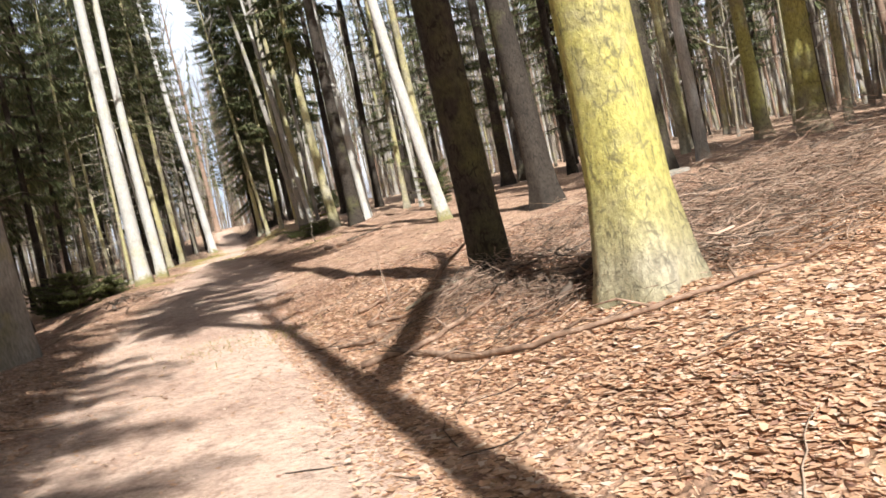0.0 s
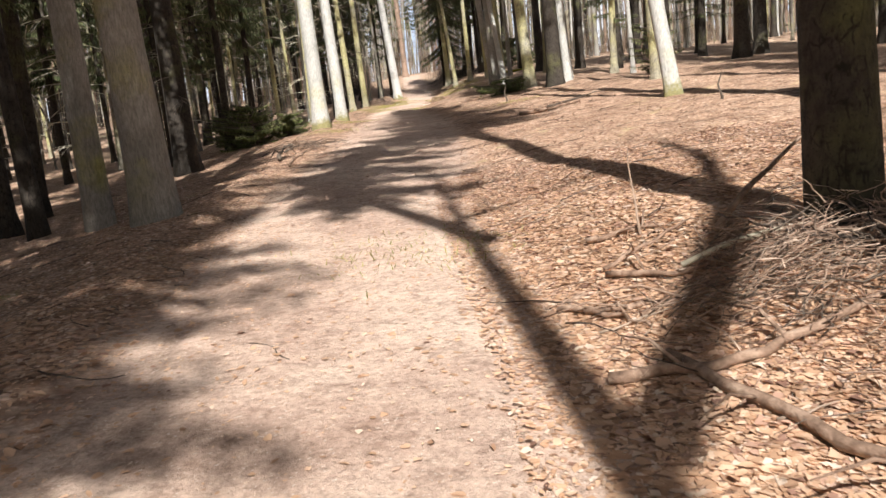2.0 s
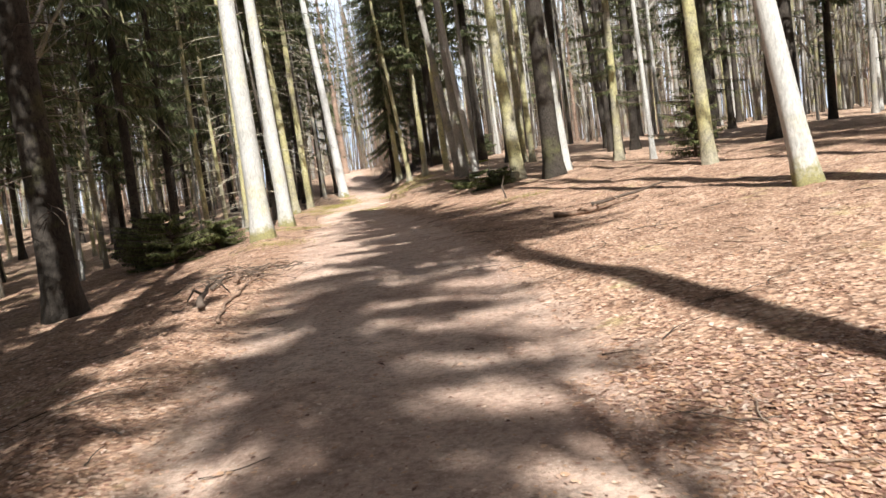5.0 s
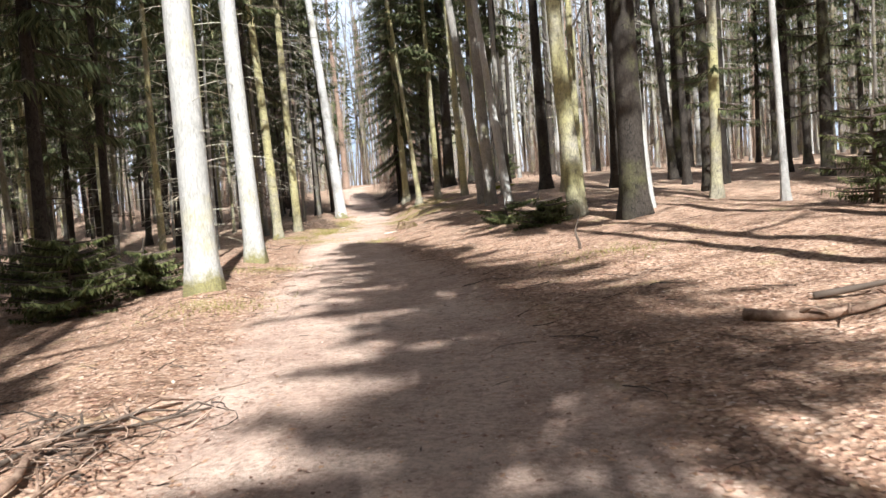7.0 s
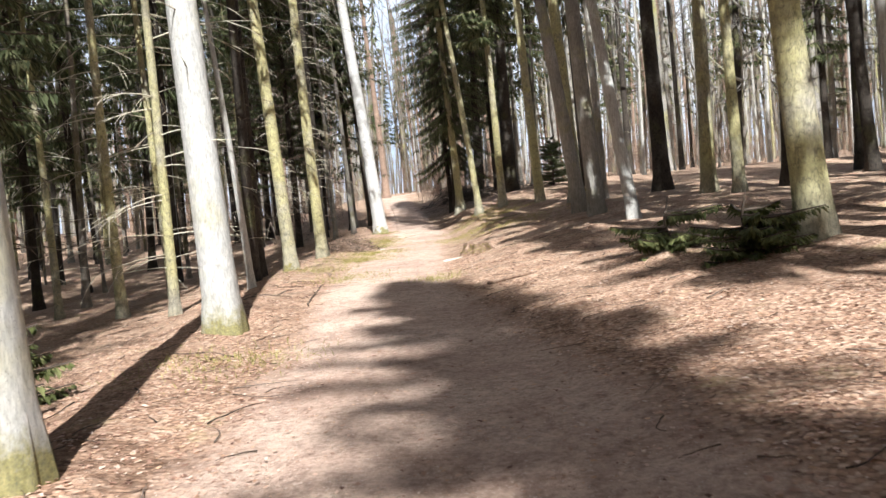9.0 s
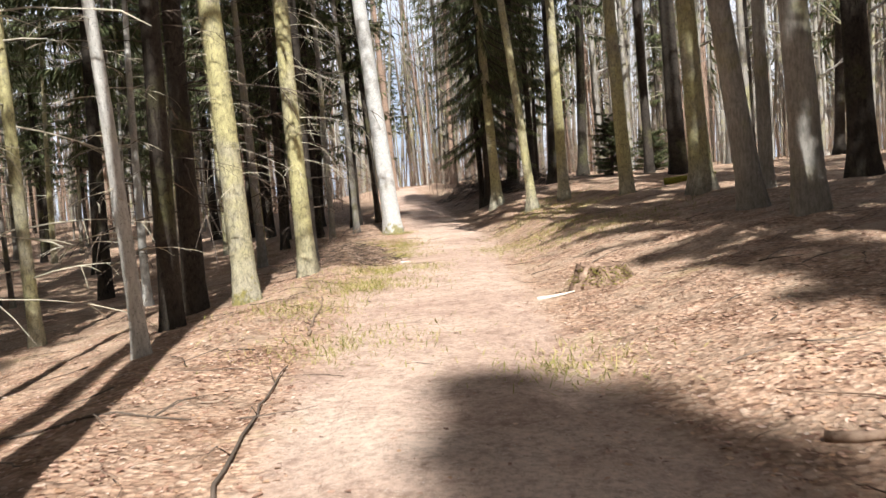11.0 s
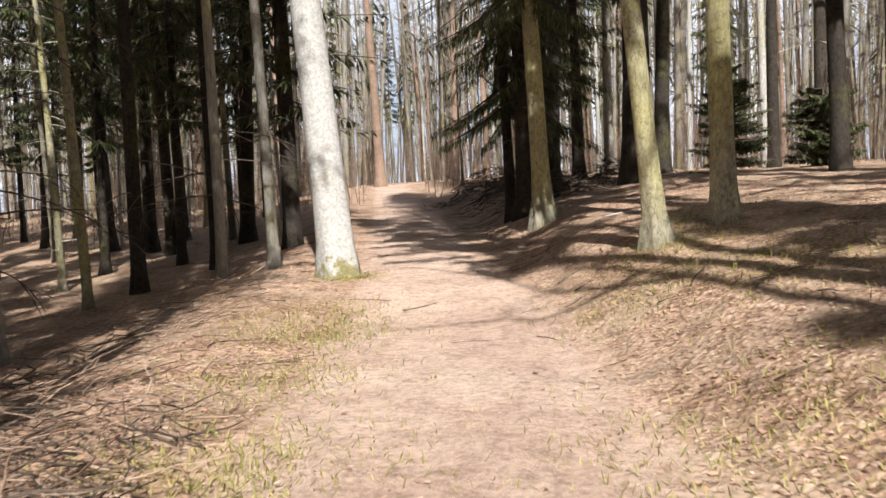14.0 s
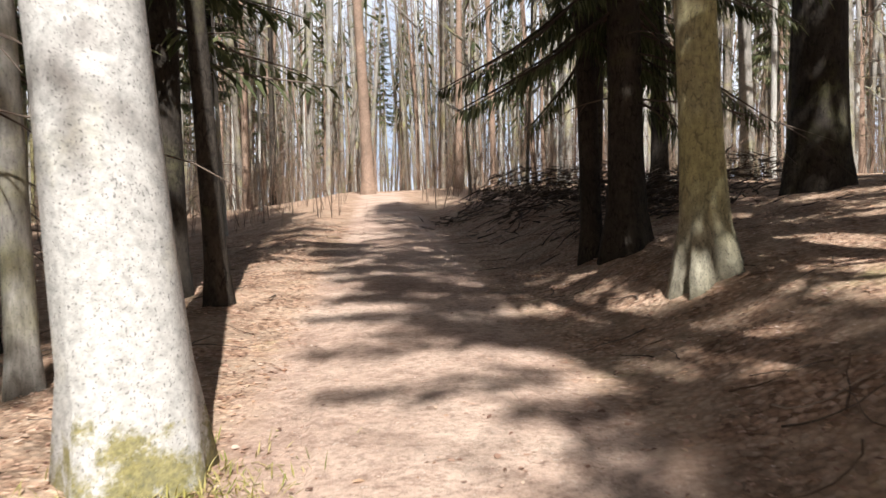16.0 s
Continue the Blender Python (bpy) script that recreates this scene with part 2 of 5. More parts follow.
def floor_material():
    """Leaf litter and soil that give way to trodden earth where the ground is worn."""
    m, nt, b = material("forest_floor", 0.92)
    vec = coords(nt)
    v1 = node(nt, "ShaderNodeTexVoronoi", Scale=38.0)
    nt.links.new(vec, v1.inputs["Vector"])
    cell = nt.nodes.new("ShaderNodeSeparateColor")
    nt.links.new(v1.outputs["Color"], cell.inputs[0])
    leaf = ramp(nt, cell.outputs[0], [(0.0, (0.25, 0.15, 0.10)), (0.3, (0.47, 0.30, 0.205)), (0.65, (0.62, 0.42, 0.295)), (1.0, (0.73, 0.55, 0.42))])
    edge = ramp(nt, v1.outputs["Distance"], [(0.3, (1, 1, 1)), (0.85, (0.6, 0.6, 0.6))])
    leaf = mix(nt, 1.0, leaf, edge, "MULTIPLY")
    soil = ramp(nt, noise_of(nt, vec, 9, 8, 0.7), [(0.3, (0.21, 0.13, 0.09)), (0.7, (0.40, 0.265, 0.18))])
    litter = mix(nt, ramp(nt, noise_of(nt, vec, 0.9, 6, 0.7), [(0.32, (0.7, 0.7, 0.7)), (0.5, (0, 0, 0))]), leaf, soil)
    moss = ramp(nt, noise_of(nt, vec, 1.6, 7, 0.7), [(0.59, (0, 0, 0)), (0.72, (0.6, 0.6, 0.6))])
    litter = mix(nt, moss, litter, (0.36, 0.33, 0.13))
    litter = mix(nt, 1.0, litter, ramp(nt, noise_of(nt, vec, 3.2, 9, 0.78), [(0.36, (0.40, 0.36, 0.33)), (0.5, (0.90, 0.87, 0.84)), (0.66, (1.2, 1.2, 1.2))]), "MULTIPLY")
    place = nt.nodes.new("ShaderNodeSeparateXYZ")
    nt.links.new(vec, place.inputs[0])
    along = node(nt, "ShaderNodeMapRange", From_Min=19.0, From_Max=27.0)
    nt.links.new(place.outputs[1], along.inputs["Value"])
    bleach = mix(nt, 1.0, ramp(nt, noise_of(nt, vec, 1.9, 6, 0.7), [(0.42, (0, 0, 0)), (0.62, (0.6, 0.6, 0.6))]), along.outputs[0], "MULTIPLY")
    litter = mix(nt, bleach, litter, ramp(nt, noise_of(nt, vec, 26, 6, 0.75), [(0.3, (0.30, 0.22, 0.15)), (0.5, (0.52, 0.40, 0.29)), (0.7, (0.64, 0.52, 0.39))]))
    big, fine = noise_of(nt, vec, 1.1, 7, 0.7), noise_of(nt, vec, 34, 8, 0.75)
    earth = ramp(nt, big, [(0.3, (0.41, 0.28, 0.215)), (0.5, (0.57, 0.42, 0.33)), (0.7, (0.70, 0.55, 0.44))])
    earth = mix(nt, 0.8, earth, mix(nt, 1.0, earth, ramp(nt, fine, [(0.3, (0.48, 0.45, 0.43)), (0.52, (1.0, 1.0, 1.0)), (0.7, (1.25, 1.25, 1.25))]), "MULTIPLY"))
    earth = mix(nt, 1.0, earth, ramp(nt, noise_of(nt, vec, 11, 7, 0.8), [(0.36, (0.66, 0.62, 0.60)), (0.5, (1.0, 1.0, 1.0)), (0.66, (1.14, 1.14, 1.14))]), "MULTIPLY")
    grit = ramp(nt, noise_of(nt, vec, 70, 3, 0.6), [(0.62, (0, 0, 0)), (0.68, (0.7, 0.7, 0.7))])
    earth = mix(nt, grit, earth, (0.72, 0.62, 0.52))
    bits = ramp(nt, noise_of(nt, vec, 40, 4, 0.7), [(0.31, (0.8, 0.8, 0.8)), (0.38, (0, 0, 0))])
    earth = mix(nt, bits, earth, (0.26, 0.17, 0.115))
    worn = nt.nodes.new("ShaderNodeAttribute")
    worn.attribute_name = "worn"
    add = nt.nodes.new("ShaderNodeMath")
    add.operation = "ADD"
    wob = mix(nt, 0.5, noise_of(nt, vec, 2.5, 7, 0.75), noise_of(nt, vec, 16, 4, 0.7))
    nt.links.new(worn.outputs["Fac"], add.inputs[0])
    nt.links.new(wob, add.inputs[1])
    half = nt.nodes.new("ShaderNodeMath")
    half.operation, half.inputs[1].default_value = "MULTIPLY", 0.75
    nt.links.new(add.outputs[0], half.inputs[0])
    share = ramp(nt, half.outputs[0], [(0.58, (0, 0, 0)), (0.80, (1, 1, 1))])
    nt.links.new(mix(nt, share, litter, earth), b.inputs["Base Color"])
    bump(nt, b, mix(nt, 0.5, mix(nt, share, v1.outputs["Distance"], fine), noise_of(nt, vec, 24, 6, 0.75)), 0.9, 0.025)
    return m


FLOOR = floor_material()

# ---- the lie of the land ----
LINE_Y = (-8, 0, 3.2, 6.8, 14.1, 20.7, 24.7, 30.2, 34, 40, 50, 60, 80, 120)
LINE_X = (1.6, 0.05, -0.95, -2.2, -3.95, -5.85, -6.7, -7.5, -8.4, -9.6, -12.3, -15.0, -19.5, -28)
RISE_Y = (-8, 0, 7, 10.5, 14, 20.7, 28, 34, 40, 50, 60, 80, 120)
RISE_Z = (-0.91, -0.855, -0.72, -0.60, -0.50, -0.41, -0.22, -0.172, 0.18, 0.72, 1.35, 2.0, 2.6)
BANK_Y, BANK_K = (0, 10, 15, 22, 30, 36, 45, 60), (0.085, 0.085, 0.085, 0.11, 0.18, 0.19, 0.13, 0.05)
CAP_Y, CAP_E = (0, 12, 18, 24, 30, 36, 46, 60), (9.0, 8.0, 6.0, 4.6, 3.4, 3.4, 3.0, 3.0)      # the bank levels off up the slope
LIP_Y, LIP_Z = (0, 6, 9, 12, 28, 34, 45, 55), (0.15, 0.15, 0.04, 0.0, 0.06, 0.20, 0.20, 0.0)
TRAIL_Y = (-8, 4, 8, 12, 15, 18, 21, 24, 27, 30, 34, 38, 45, 60)
TRAIL_X = (1.4, -1.35, -2.45, -3.25, -4.0, -4.75, -5.6, -6.5, -7.1, -7.55, -8.2, -9.25, -11.0, -15.0)
TRAIL_W = (0.7, 0.72, 0.75, 0.75, 0.78, 0.80, 0.62, 0.54, 0.56, 0.56, 0.58, 0.5, 0.5, 0.5)


def aside(x, y):
    return (x - np.interp(y, LINE_Y, LINE_X)) * 0.97


def lie(x, y):
    """Height of the smooth ground."""
    x, y = np.asarray(x, float), np.asarray(y, float)
    d = aside(x, y)
    z = np.interp(y, RISE_Y, RISE_Z)
    e, cap = np.maximum(d - 0.7, 0), np.interp(y, CAP_Y, CAP_E)
    z = z + np.interp(y, BANK_Y, BANK_K) * np.where(e < 0.6 * cap, e, cap * (0.6 + 0.4 * (1 - np.exp(-np.maximum(e - 0.6 * cap, 0) / (0.4 * cap)))))
    e = np.maximum(-1.3 - d, 0)
    z = z - 0.20 * 5 * (1 - np.exp(-e / 5))
    lip = np.clip((d - 0.8) / 0.9, 0, 1)
    return z + np.interp(y, LIP_Y, LIP_Z) * lip * lip * (3 - 2 * lip) + 0.04 * np.clip((-0.8 - d) / 0.4, 0, 1)


def ground_at(x, y):
    """Height of the ground with its humps."""
    x, y = np.asarray(x, float), np.asarray(y, float)
    off = np.clip((np.abs(x - np.interp(y, TRAIL_Y, TRAIL_X)) - 0.6) / 0.8, 0.15, 1)
    hump = 0.022 * np.sin(2.3 * x + 1.1 * y) * np.sin(1.7 * y - 0.8 * x + 1) + 0.012 * np.sin(5.1 * x + 0.6) * np.sin(4.3 * y + 2.0 * x)
    hump = hump + 0.008 * np.sin(11 * x + 3 * y) * np.sin(9 * y - 4 * x)
    return lie(x, y) + hump * off


def zat(x, y):
    return float(ground_at(x, y))


def wear(x, y):
    """How trodden the ground is: 1 on the path, 0 off it."""
    x, y = np.asarray(x, float), np.asarray(y, float)
    off = np.abs(x - np.interp(y, TRAIL_Y, TRAIL_X)) / np.interp(y, TRAIL_Y, TRAIL_W)
    return np.clip((1.75 - off) / 1.2, 0, 1) * np.clip((70 - y) / 8, 0, 1)


def set_wear(me):
    co = np.empty(len(me.vertices) * 3)
    me.vertices.foreach_get("co", co)
    co = co.reshape(-1, 3)
    me.attributes.new("worn", "FLOAT", "POINT").data.foreach_set("value", wear(co[:, 0], co[:, 1]).astype(np.float32))


# ---- mesh helpers ----
class Build:
    """Collects vertices and faces for one mesh."""

    def __init__(self):
        self.v, self.f = [], []

    def tube(self, pts, radii, sides, cap=True):
        base = len(self.v)
        n = len(pts)
        for i, (p, r) in enumerate(zip(pts, radii)):
            way = (Vector(pts[min(i + 1, n - 1)]) - Vector(pts[max(i - 1, 0)])).normalized()
            a = way.cross(Vector((0.31, 0.95, 0.05)) if abs(way.y) < 0.9 else Vector((1, 0, 0))).normalized()
            c = way.cross(a)
            for k in range(sides):
                t = 2 * math.pi * k / sides
                q = Vector(p) + (a * math.cos(t) + c * math.sin(t)) * r
                self.v.append((q.x, q.y, q.z))
        for i in range(n - 1):
            for k in range(sides):
                j = (k + 1) % sides
                self.f.append((base + i * sides + k, base + i * sides + j, base + (i + 1) * sides + j, base + (i + 1) * sides + k))
        if cap:
            self.f.append(tuple(base + (n - 1) * sides + k for k in range(sides)))
            self.f.append(tuple(base + sides - 1 - k for k in range(sides)))

    def blade(self, p, way, length, width, sag):
        """A narrow pointed leaf-like blade from p."""
        base = len(self.v)
        side = way.cross(Vector((0, 0, 1)))
        side = side.normalized() * width if side.length > 1e-4 else Vector((width, 0, 0))
        m = p + way * length * 0.45 + Vector((0, 0, -sag * 0.3))
        e = p + way * length + Vector((0, 0, -sag))
        for q in (p, m - side, e, m + side):
            self.v.append((q.x, q.y, q.z))
        self.f.append((base, base + 1, base + 2, base + 3))

    def mesh(self, name, mat, smooth=True):
        me = bpy.data.meshes.new(name)
        me.from_pydata(self.v, [], self.f)
        if smooth:
            me.polygons.foreach_set("use_smooth", [True] * len(me.polygons))
        me.materials.append(mat)
        me.update()
        return me


def part(name, build, mat, parent, label="", smooth=True):
    ob = new(name, build if isinstance(build, bpy.types.Mesh) else build.mesh(name, mat, smooth))
    ob.parent = parent
    return tagged(ob, label)


def empty(name, x, y, z=None, turn=0.0):
    ob = new(name)
    ob.empty_display_size = 0.2
    ob.matrix_world = pose(x, y, zat(x, y) if z is None else z, 0, 0, turn)
    return ob


def sheet(name, xs, ys, mat, lift=0.0):
    """A grid over the land."""
    gx, gy = np.meshgrid(xs, ys)
    gz = ground_at(gx, gy) + lift
    nx, ny = len(xs), len(ys)
    me = bpy.data.meshes.new(name)
    idx = np.arange(nx * ny).reshape(ny, nx)
    quads = np.stack([idx[:-1, :-1], idx[:-1, 1:], idx[1:, 1:], idx[1:, :-1]], -1).reshape(-1, 4)
    me.from_pydata(np.stack([gx, gy, gz], -1).reshape(-1, 3).tolist(), [], quads.tolist())
    me.polygons.foreach_set("use_smooth", [True] * len(me.polygons))
    me.materials.append(mat)
    set_wear(me)
    return new(name, me)


# ---- ground and trail ----
gx = np.concatenate([np.linspace(-900, -60, 12), np.linspace(-50, -18, 17)[:-1], np.arange(-18, 8, 0.16), np.linspace(8, 50, 22)[1:], np.linspace(60, 900, 12)])
gy = np.concatenate([np.linspace(-700, -30, 8), np.linspace(-24, -4, 11)[:-1], np.arange(-4, 52, 0.18), np.linspace(52, 120, 35)[1:], np.linspace(140, 1200, 10)])
tagged(sheet("ground", gx, gy, FLOOR), "forest floor of brown leaf litter, soil and moss", "ground", kind="structure")


def trail():
    rows, cols = np.arange(-8, 62, 0.12), np.linspace(-1, 1, 19)
    build = Build()
    for y in rows:
        c, w = np.interp(y, TRAIL_Y, TRAIL_X), np.interp(y, TRAIL_Y, TRAIL_W)
        for u in cols:
            wob = noise.noise(Vector((0.9 * y, 3.0 * math.copysign(1, u), 0))) * 0.16 + noise.noise(Vector((4.1 * y, 7.0 * math.copysign(1, u), 2))) * 0.07
            x = c + u * (w + wob * abs(u))
            edge = 0.012 - 0.05 * max(0.0, abs(u) - 0.8) / 0.2
            build.v.append((x, y, zat(x, y) + edge + 0.010 * noise.noise(Vector((3 * x, 3 * y, 5)))))
    n = len(cols)
    for i in range(len(rows) - 1):
        for k in range(n - 1):
            a = i * n + k
            build.f.append((a, a + 1, a + n + 1, a + n))
    me = build.mesh("path", FLOOR)
    set_wear(me)
    ob = new("path", me)
    return tagged(ob, "trodden reddish earth path through the leaf litter", "path", kind="structure")


trail()


# ---- trees ----
def stem_line(height, lean, bow, seed, steps):
    rnd = random.Random(seed)
    ph, am = rnd.uniform(0, 6), bow
    pts = []
    for i in range(steps + 1):
        u = (i / steps) ** 1.6
        z = -0.25 + u * (height + 0.25)
        x = lean[0] * max(z, 0) + am * math.sin(2.6 * u * 2 + ph) - am * math.sin(ph)
        y = lean[1] * max(z, 0) + am * math.cos(2.1 * u * 2 + ph) - am * math.cos(ph)
        pts.append(Vector((x, y, z)))
    return pts


def stem(build, pts, r0, height, flare=0.8, lobes=5, sides=18, seed=0, tip=0.12):
    """A tapered trunk with a root flare and slight unevenness."""
    rnd = random.Random(seed)
    ph = rnd.uniform(0, 6)
    base, n = len(build.v), len(pts)
    for i, p in enumerate(pts):
        u = max(p.z, 0) / height
        r = r0 * (1 - (1 - tip) * u ** 0.85)
        z = max(p.z, -0.05)
        for k in range(sides):
            t = 2 * math.pi * k / sides
            root = flare * math.exp(-max(z + 0.05, 0) / (0.8 * r0 + 0.09)) * (0.55 + 0.45 * math.cos(lobes * t + ph + 0.6 * math.sin(2 * t)))
            rough = 0.05 * noise.noise(Vector((2.2 * math.cos(t), 2.2 * math.sin(t), 1.6 * p.z + seed)))
            rr = r * (1 + root + rough)
            build.v.append((p.x + rr * math.cos(t), p.y + rr * math.sin(t), p.z))
    for i in range(n - 1):
        for k in range(sides):
            j = (k + 1) % sides
            build.f.append((base + i * sides + k, base + i * sides + j, base + (i + 1) * sides + j, base + (i + 1) * sides + k))
    build.f.append(tuple(base + (n - 1) * sides + k for k in range(sides)))


def on_line(pts, z):
    for a, b in zip(pts, pts[1:]):
        if b.z >= z:
            return a.lerp(b, (z - a.z) / max(b.z - a.z, 1e-6))
    return pts[-1]


def dead_branches(build, pts, r0, height, z0, z1, rnd, step=0.35, long=1.2, per=3, facing=None, spread=6.28, droop=0.25, thick=0.010, forks=3):
    z = z0
    while z < z1:
        for _ in range(per):
            a = (facing if facing is not None else 0) + rnd.uniform(-spread / 2, spread / 2)
            ln = long * rnd.uniform(0.4, 1.1)
            p = on_line(pts, z + rnd.uniform(-0.1, 0.1))
            way = Vector((math.cos(a), math.sin(a), rnd.uniform(-0.15, 0.35)))
            line, q = [p], p.copy()
            for s in range(4):
                way = (way + Vector((rnd.uniform(-0.15, 0.15), rnd.uniform(-0.15, 0.15), -droop * 0.4))).normalized()
                q = q + way * ln / 4
                line.append(q.copy())
            build.tube(line, [thick * (1 - 0.2 * s) for s in range(5)], 3, False)
            for _ in range(forks):
                s = rnd.randint(2, 4)
                w2 = (way + Vector((rnd.uniform(-0.9, 0.9), rnd.uniform(-0.9, 0.9), rnd.uniform(-0.6, 0.1)))).normalized()
                l2 = ln * rnd.uniform(0.2, 0.45)
                build.tube([line[s], line[s] + w2 * l2 * 0.5, line[s] + w2 * l2 + Vector((0, 0, -0.12 * l2))], [thick * 0.55, thick * 0.4, thick * 0.2], 3, False)
        z += step


def needle_crown(wood, green, pts, height, z0, reach, rnd, step=0.45, per=6, blades=18, droop=0.45, size=1.0, wide=0.024, hang=0.0):
    z = z0
    while z < height - 0.3:
        u = (z - z0) / max(height - z0, 0.1)
        ln0 = reach * (1 - u) ** 0.8 * (0.55 + 0.45 * min(1, u * 4)) + 0.15
        for _ in range(per):
            a, ln = rnd.uniform(0, 6.28), ln0 * rnd.uniform(0.55, 1.15)
            p = on_line(pts, z + rnd.uniform(-0.2, 0.2))
            way = Vector((math.cos(a), math.sin(a), 0.25 - droop * (1 - u)))
            line, q = [p], p.copy()
            for s in range(4):
                way = (way + Vector((0, 0, -0.05 if s < 2 else 0.12))).normalized()
                q = q + way * ln / 4
                line.append(q.copy())
            wood.tube([line[0], line[2], line[4]], [0.016, 0.011, 0.004], 3, False)
            for k in range(blades):
                w = 0.12 + 0.88 * k / blades
                s = min(3, int(w * 4))
                at = line[s].lerp(line[s + 1], w * 4 - s)
                out = math.radians(rnd.uniform(25, 75)) * (1 if k % 2 else -1)
                d = Vector((way.x * math.cos(out) - way.y * math.sin(out), way.x * math.sin(out) + way.y * math.cos(out), rnd.uniform(-0.5, 0.05) - hang * rnd.uniform(0.2, 2.0))).normalized()
                bl = size * rnd.uniform(0.18, 0.40) * (1.1 - 0.5 * w)
                green.blade(at, d, bl, wide * (0.5 + 0.5 * size) * rnd.uniform(0.7, 1.3), bl * rnd.uniform(0.1, 0.5))
                if k % 3 == 0:
                    green.blade(at, Vector((d.x * 0.4, d.y * 0.4, -1)).normalized(), bl * 0.8, wide * 0.9, 0)
        z += step * rnd.uniform(0.8, 1.2)


def bare_crown(wood, pts, height, z0, reach, rnd, limbs=9, r=0.05, depth=2):
    """Bare limbs that fork towards thin twigs."""
    def limb(p, way, ln, rad, level):
        line, q = [p], p.copy()
        steps = (5, 3, 2)[level]
        for s in range(steps):
            way = (way + Vector((rnd.uniform(-0.22, 0.22), rnd.uniform(-0.22, 0.22), rnd.uniform(-0.05, 0.20)))).normalized()
            q = q + way * ln / steps
            line.append(q.copy())
        wood.tube(line, [rad * (1 - 0.8 * s / steps) for s in range(steps + 1)], 5 if level == 0 else 3, False)
        if level < depth:
            for k in range(4 if level == 0 else 3):
                at = line[rnd.randint(1, steps)]
                w = (way + Vector((rnd.uniform(-1, 1), rnd.uniform(-1, 1), rnd.uniform(-0.3, 0.5)))).normalized()
                limb(at, w, ln * rnd.uniform(0.3, 0.6), rad * 0.42, level + 1)
    for i in range(limbs):
        z = z0 + (height - z0) * (i / limbs) ** 1.2
        a = 2.4 * i + rnd.uniform(-0.5, 0.5)
        u = i / limbs
        limb(on_line(pts, z), Vector((math.cos(a), math.sin(a), rnd.uniform(0.3, 0.9))).normalized(), reach * rnd.uniform(0.7, 1.2) * (1 - 0.5 * u), r * (1 - 0.5 * u), 0)


def tree(kind, x, y, girth, label, barkmat, height=16.0, lean=(0, 0), bow=0.06, seed=1, flare=0.8, crown=None, crown_from=8.0, reach=1.9, dead=None, category="tree", sides=18, group="", foliage=None):
    """A tree of its own: trunk, and as it has them dead branches, limbs and needles; girth: diameter in metres."""
    rnd = random.Random(seed)
    t = empty(kind, x, y)
    tagged(t, label, category, group)
    pts = stem_line(height, lean, bow, seed, 26)
    b = Build()
    stem(b, pts, girth / 2, height, flare, 4 + seed % 3, sides, seed)
    part("trunk", b, barkmat, t)
    if dead:
        b = Build()
        dead_branches(b, pts, girth / 2, height, rnd=rnd, **dead)
        tagged(part("dead_branchwork", b, PALE_TWIG if barkmat in (BARK_YELLOW, BARK_OLIVE, BARK_PALE, BARK_OLIVE_MOSSY, BARK_MOSSY) else DARK_TWIG, t, "thin bare dead branches"), kind="stuff")
    if crown == "needles":
        w, g = Build(), Build()
        needle_crown(w, g, pts, height, crown_from, reach, rnd, **(foliage or {}))
        tagged(part("branchwork", w, DARK_TWIG, t), kind="stuff")
        tagged(part("foliage", g, NEEDLES, t, "dark green drooping needles", False), kind="stuff")
    elif crown == "bare":
        w = Build()
        bare_crown(w, pts, height, crown_from, reach, rnd)
        tagged(part("branchwork", w, BARK_GREY, t, "leafless limbs and twigs"), kind="stuff")
    return t


# ---- the trees beside the path, one by one ----
# foliage densities; unseen crowns are placed and thinned to shade chosen ground
DENSE = dict(step=0.40, per=8, blades=32, size=1.1, wide=0.034)
AIRY = dict(step=0.55, per=6, blades=26, size=1.1, wide=0.034)
GAPPY = dict(step=0.52, per=7, blades=40, size=1.05, wide=0.030, droop=0.6)
FULL = dict(step=0.45, per=8, blades=40, size=1.05, wide=0.030, droop=0.6)
CURTAIN = dict(step=0.36, per=7, blades=80, size=0.62, wide=0.009, droop=0.9, hang=0.9)
SPARSE = dict(step=0.42, per=5, blades=44, size=0.55, wide=0.010, droop=0.35, hang=0.2)
THICK = dict(step=0.36, per=9, blades=34, size=1.2, wide=0.032)
STUBS = dict(z0=1.5, z1=5.0, per=1, step=0.32, long=0.38, thick=0.009, forks=1, droop=0.0)
ROW = "pale beeches beside the path"
PALE = "pale smooth-barked beech trunk in full sun beside the path"
tree("beech_tree", -6.42, 18.0, 0.33, "pale sunlit beech with a mossy foot beside the path", BARK_MOSSY, 17, (-0.002, 0), 0.05, 11, 0.55, "bare", 8, dead=STUBS, group=ROW)
tree("beech_tree", -7.17, 21.5, 0.29, "pale beech with olive tinge and a mossy foot", BARK_MOSSY, 17, (-0.015, 0), 0.07, 12, 0.5, "bare", 8, dead=STUBS, group=ROW)
tree("beech_tree", -9.63, 36.10, 0.35, "thick pale beech with dark bark flecks beside the path", BARK_FLECKED, 18, (-0.07, 0.0), 0.05, 13, 0.5, "bare", 9, group=ROW)
tree("beech_tree", -4.28, 8.12, 0.37, "thick grey beech trunk half in shade by the path", BARK_GREY, 17, (-0.03, 0), 0.06, 14, 0.3, "bare", 8)
tree("spruce_tree", -5.42, 8.95, 0.28, "grey trunk in deep shade among spruces", BARK_GREY, 17, (-0.02, 0), 0.06, 15, 0.3, "needles", 7)
tree("spruce_tree", -7.1, 13.7, 0.38, "dark spruce trunk in the shade", BARK_DARK_SHADED, 17, (0, 0), 0.04, 16, 0.5, "needles", 5, 2.2, dict(z0=1.2, z1=5, per=3))
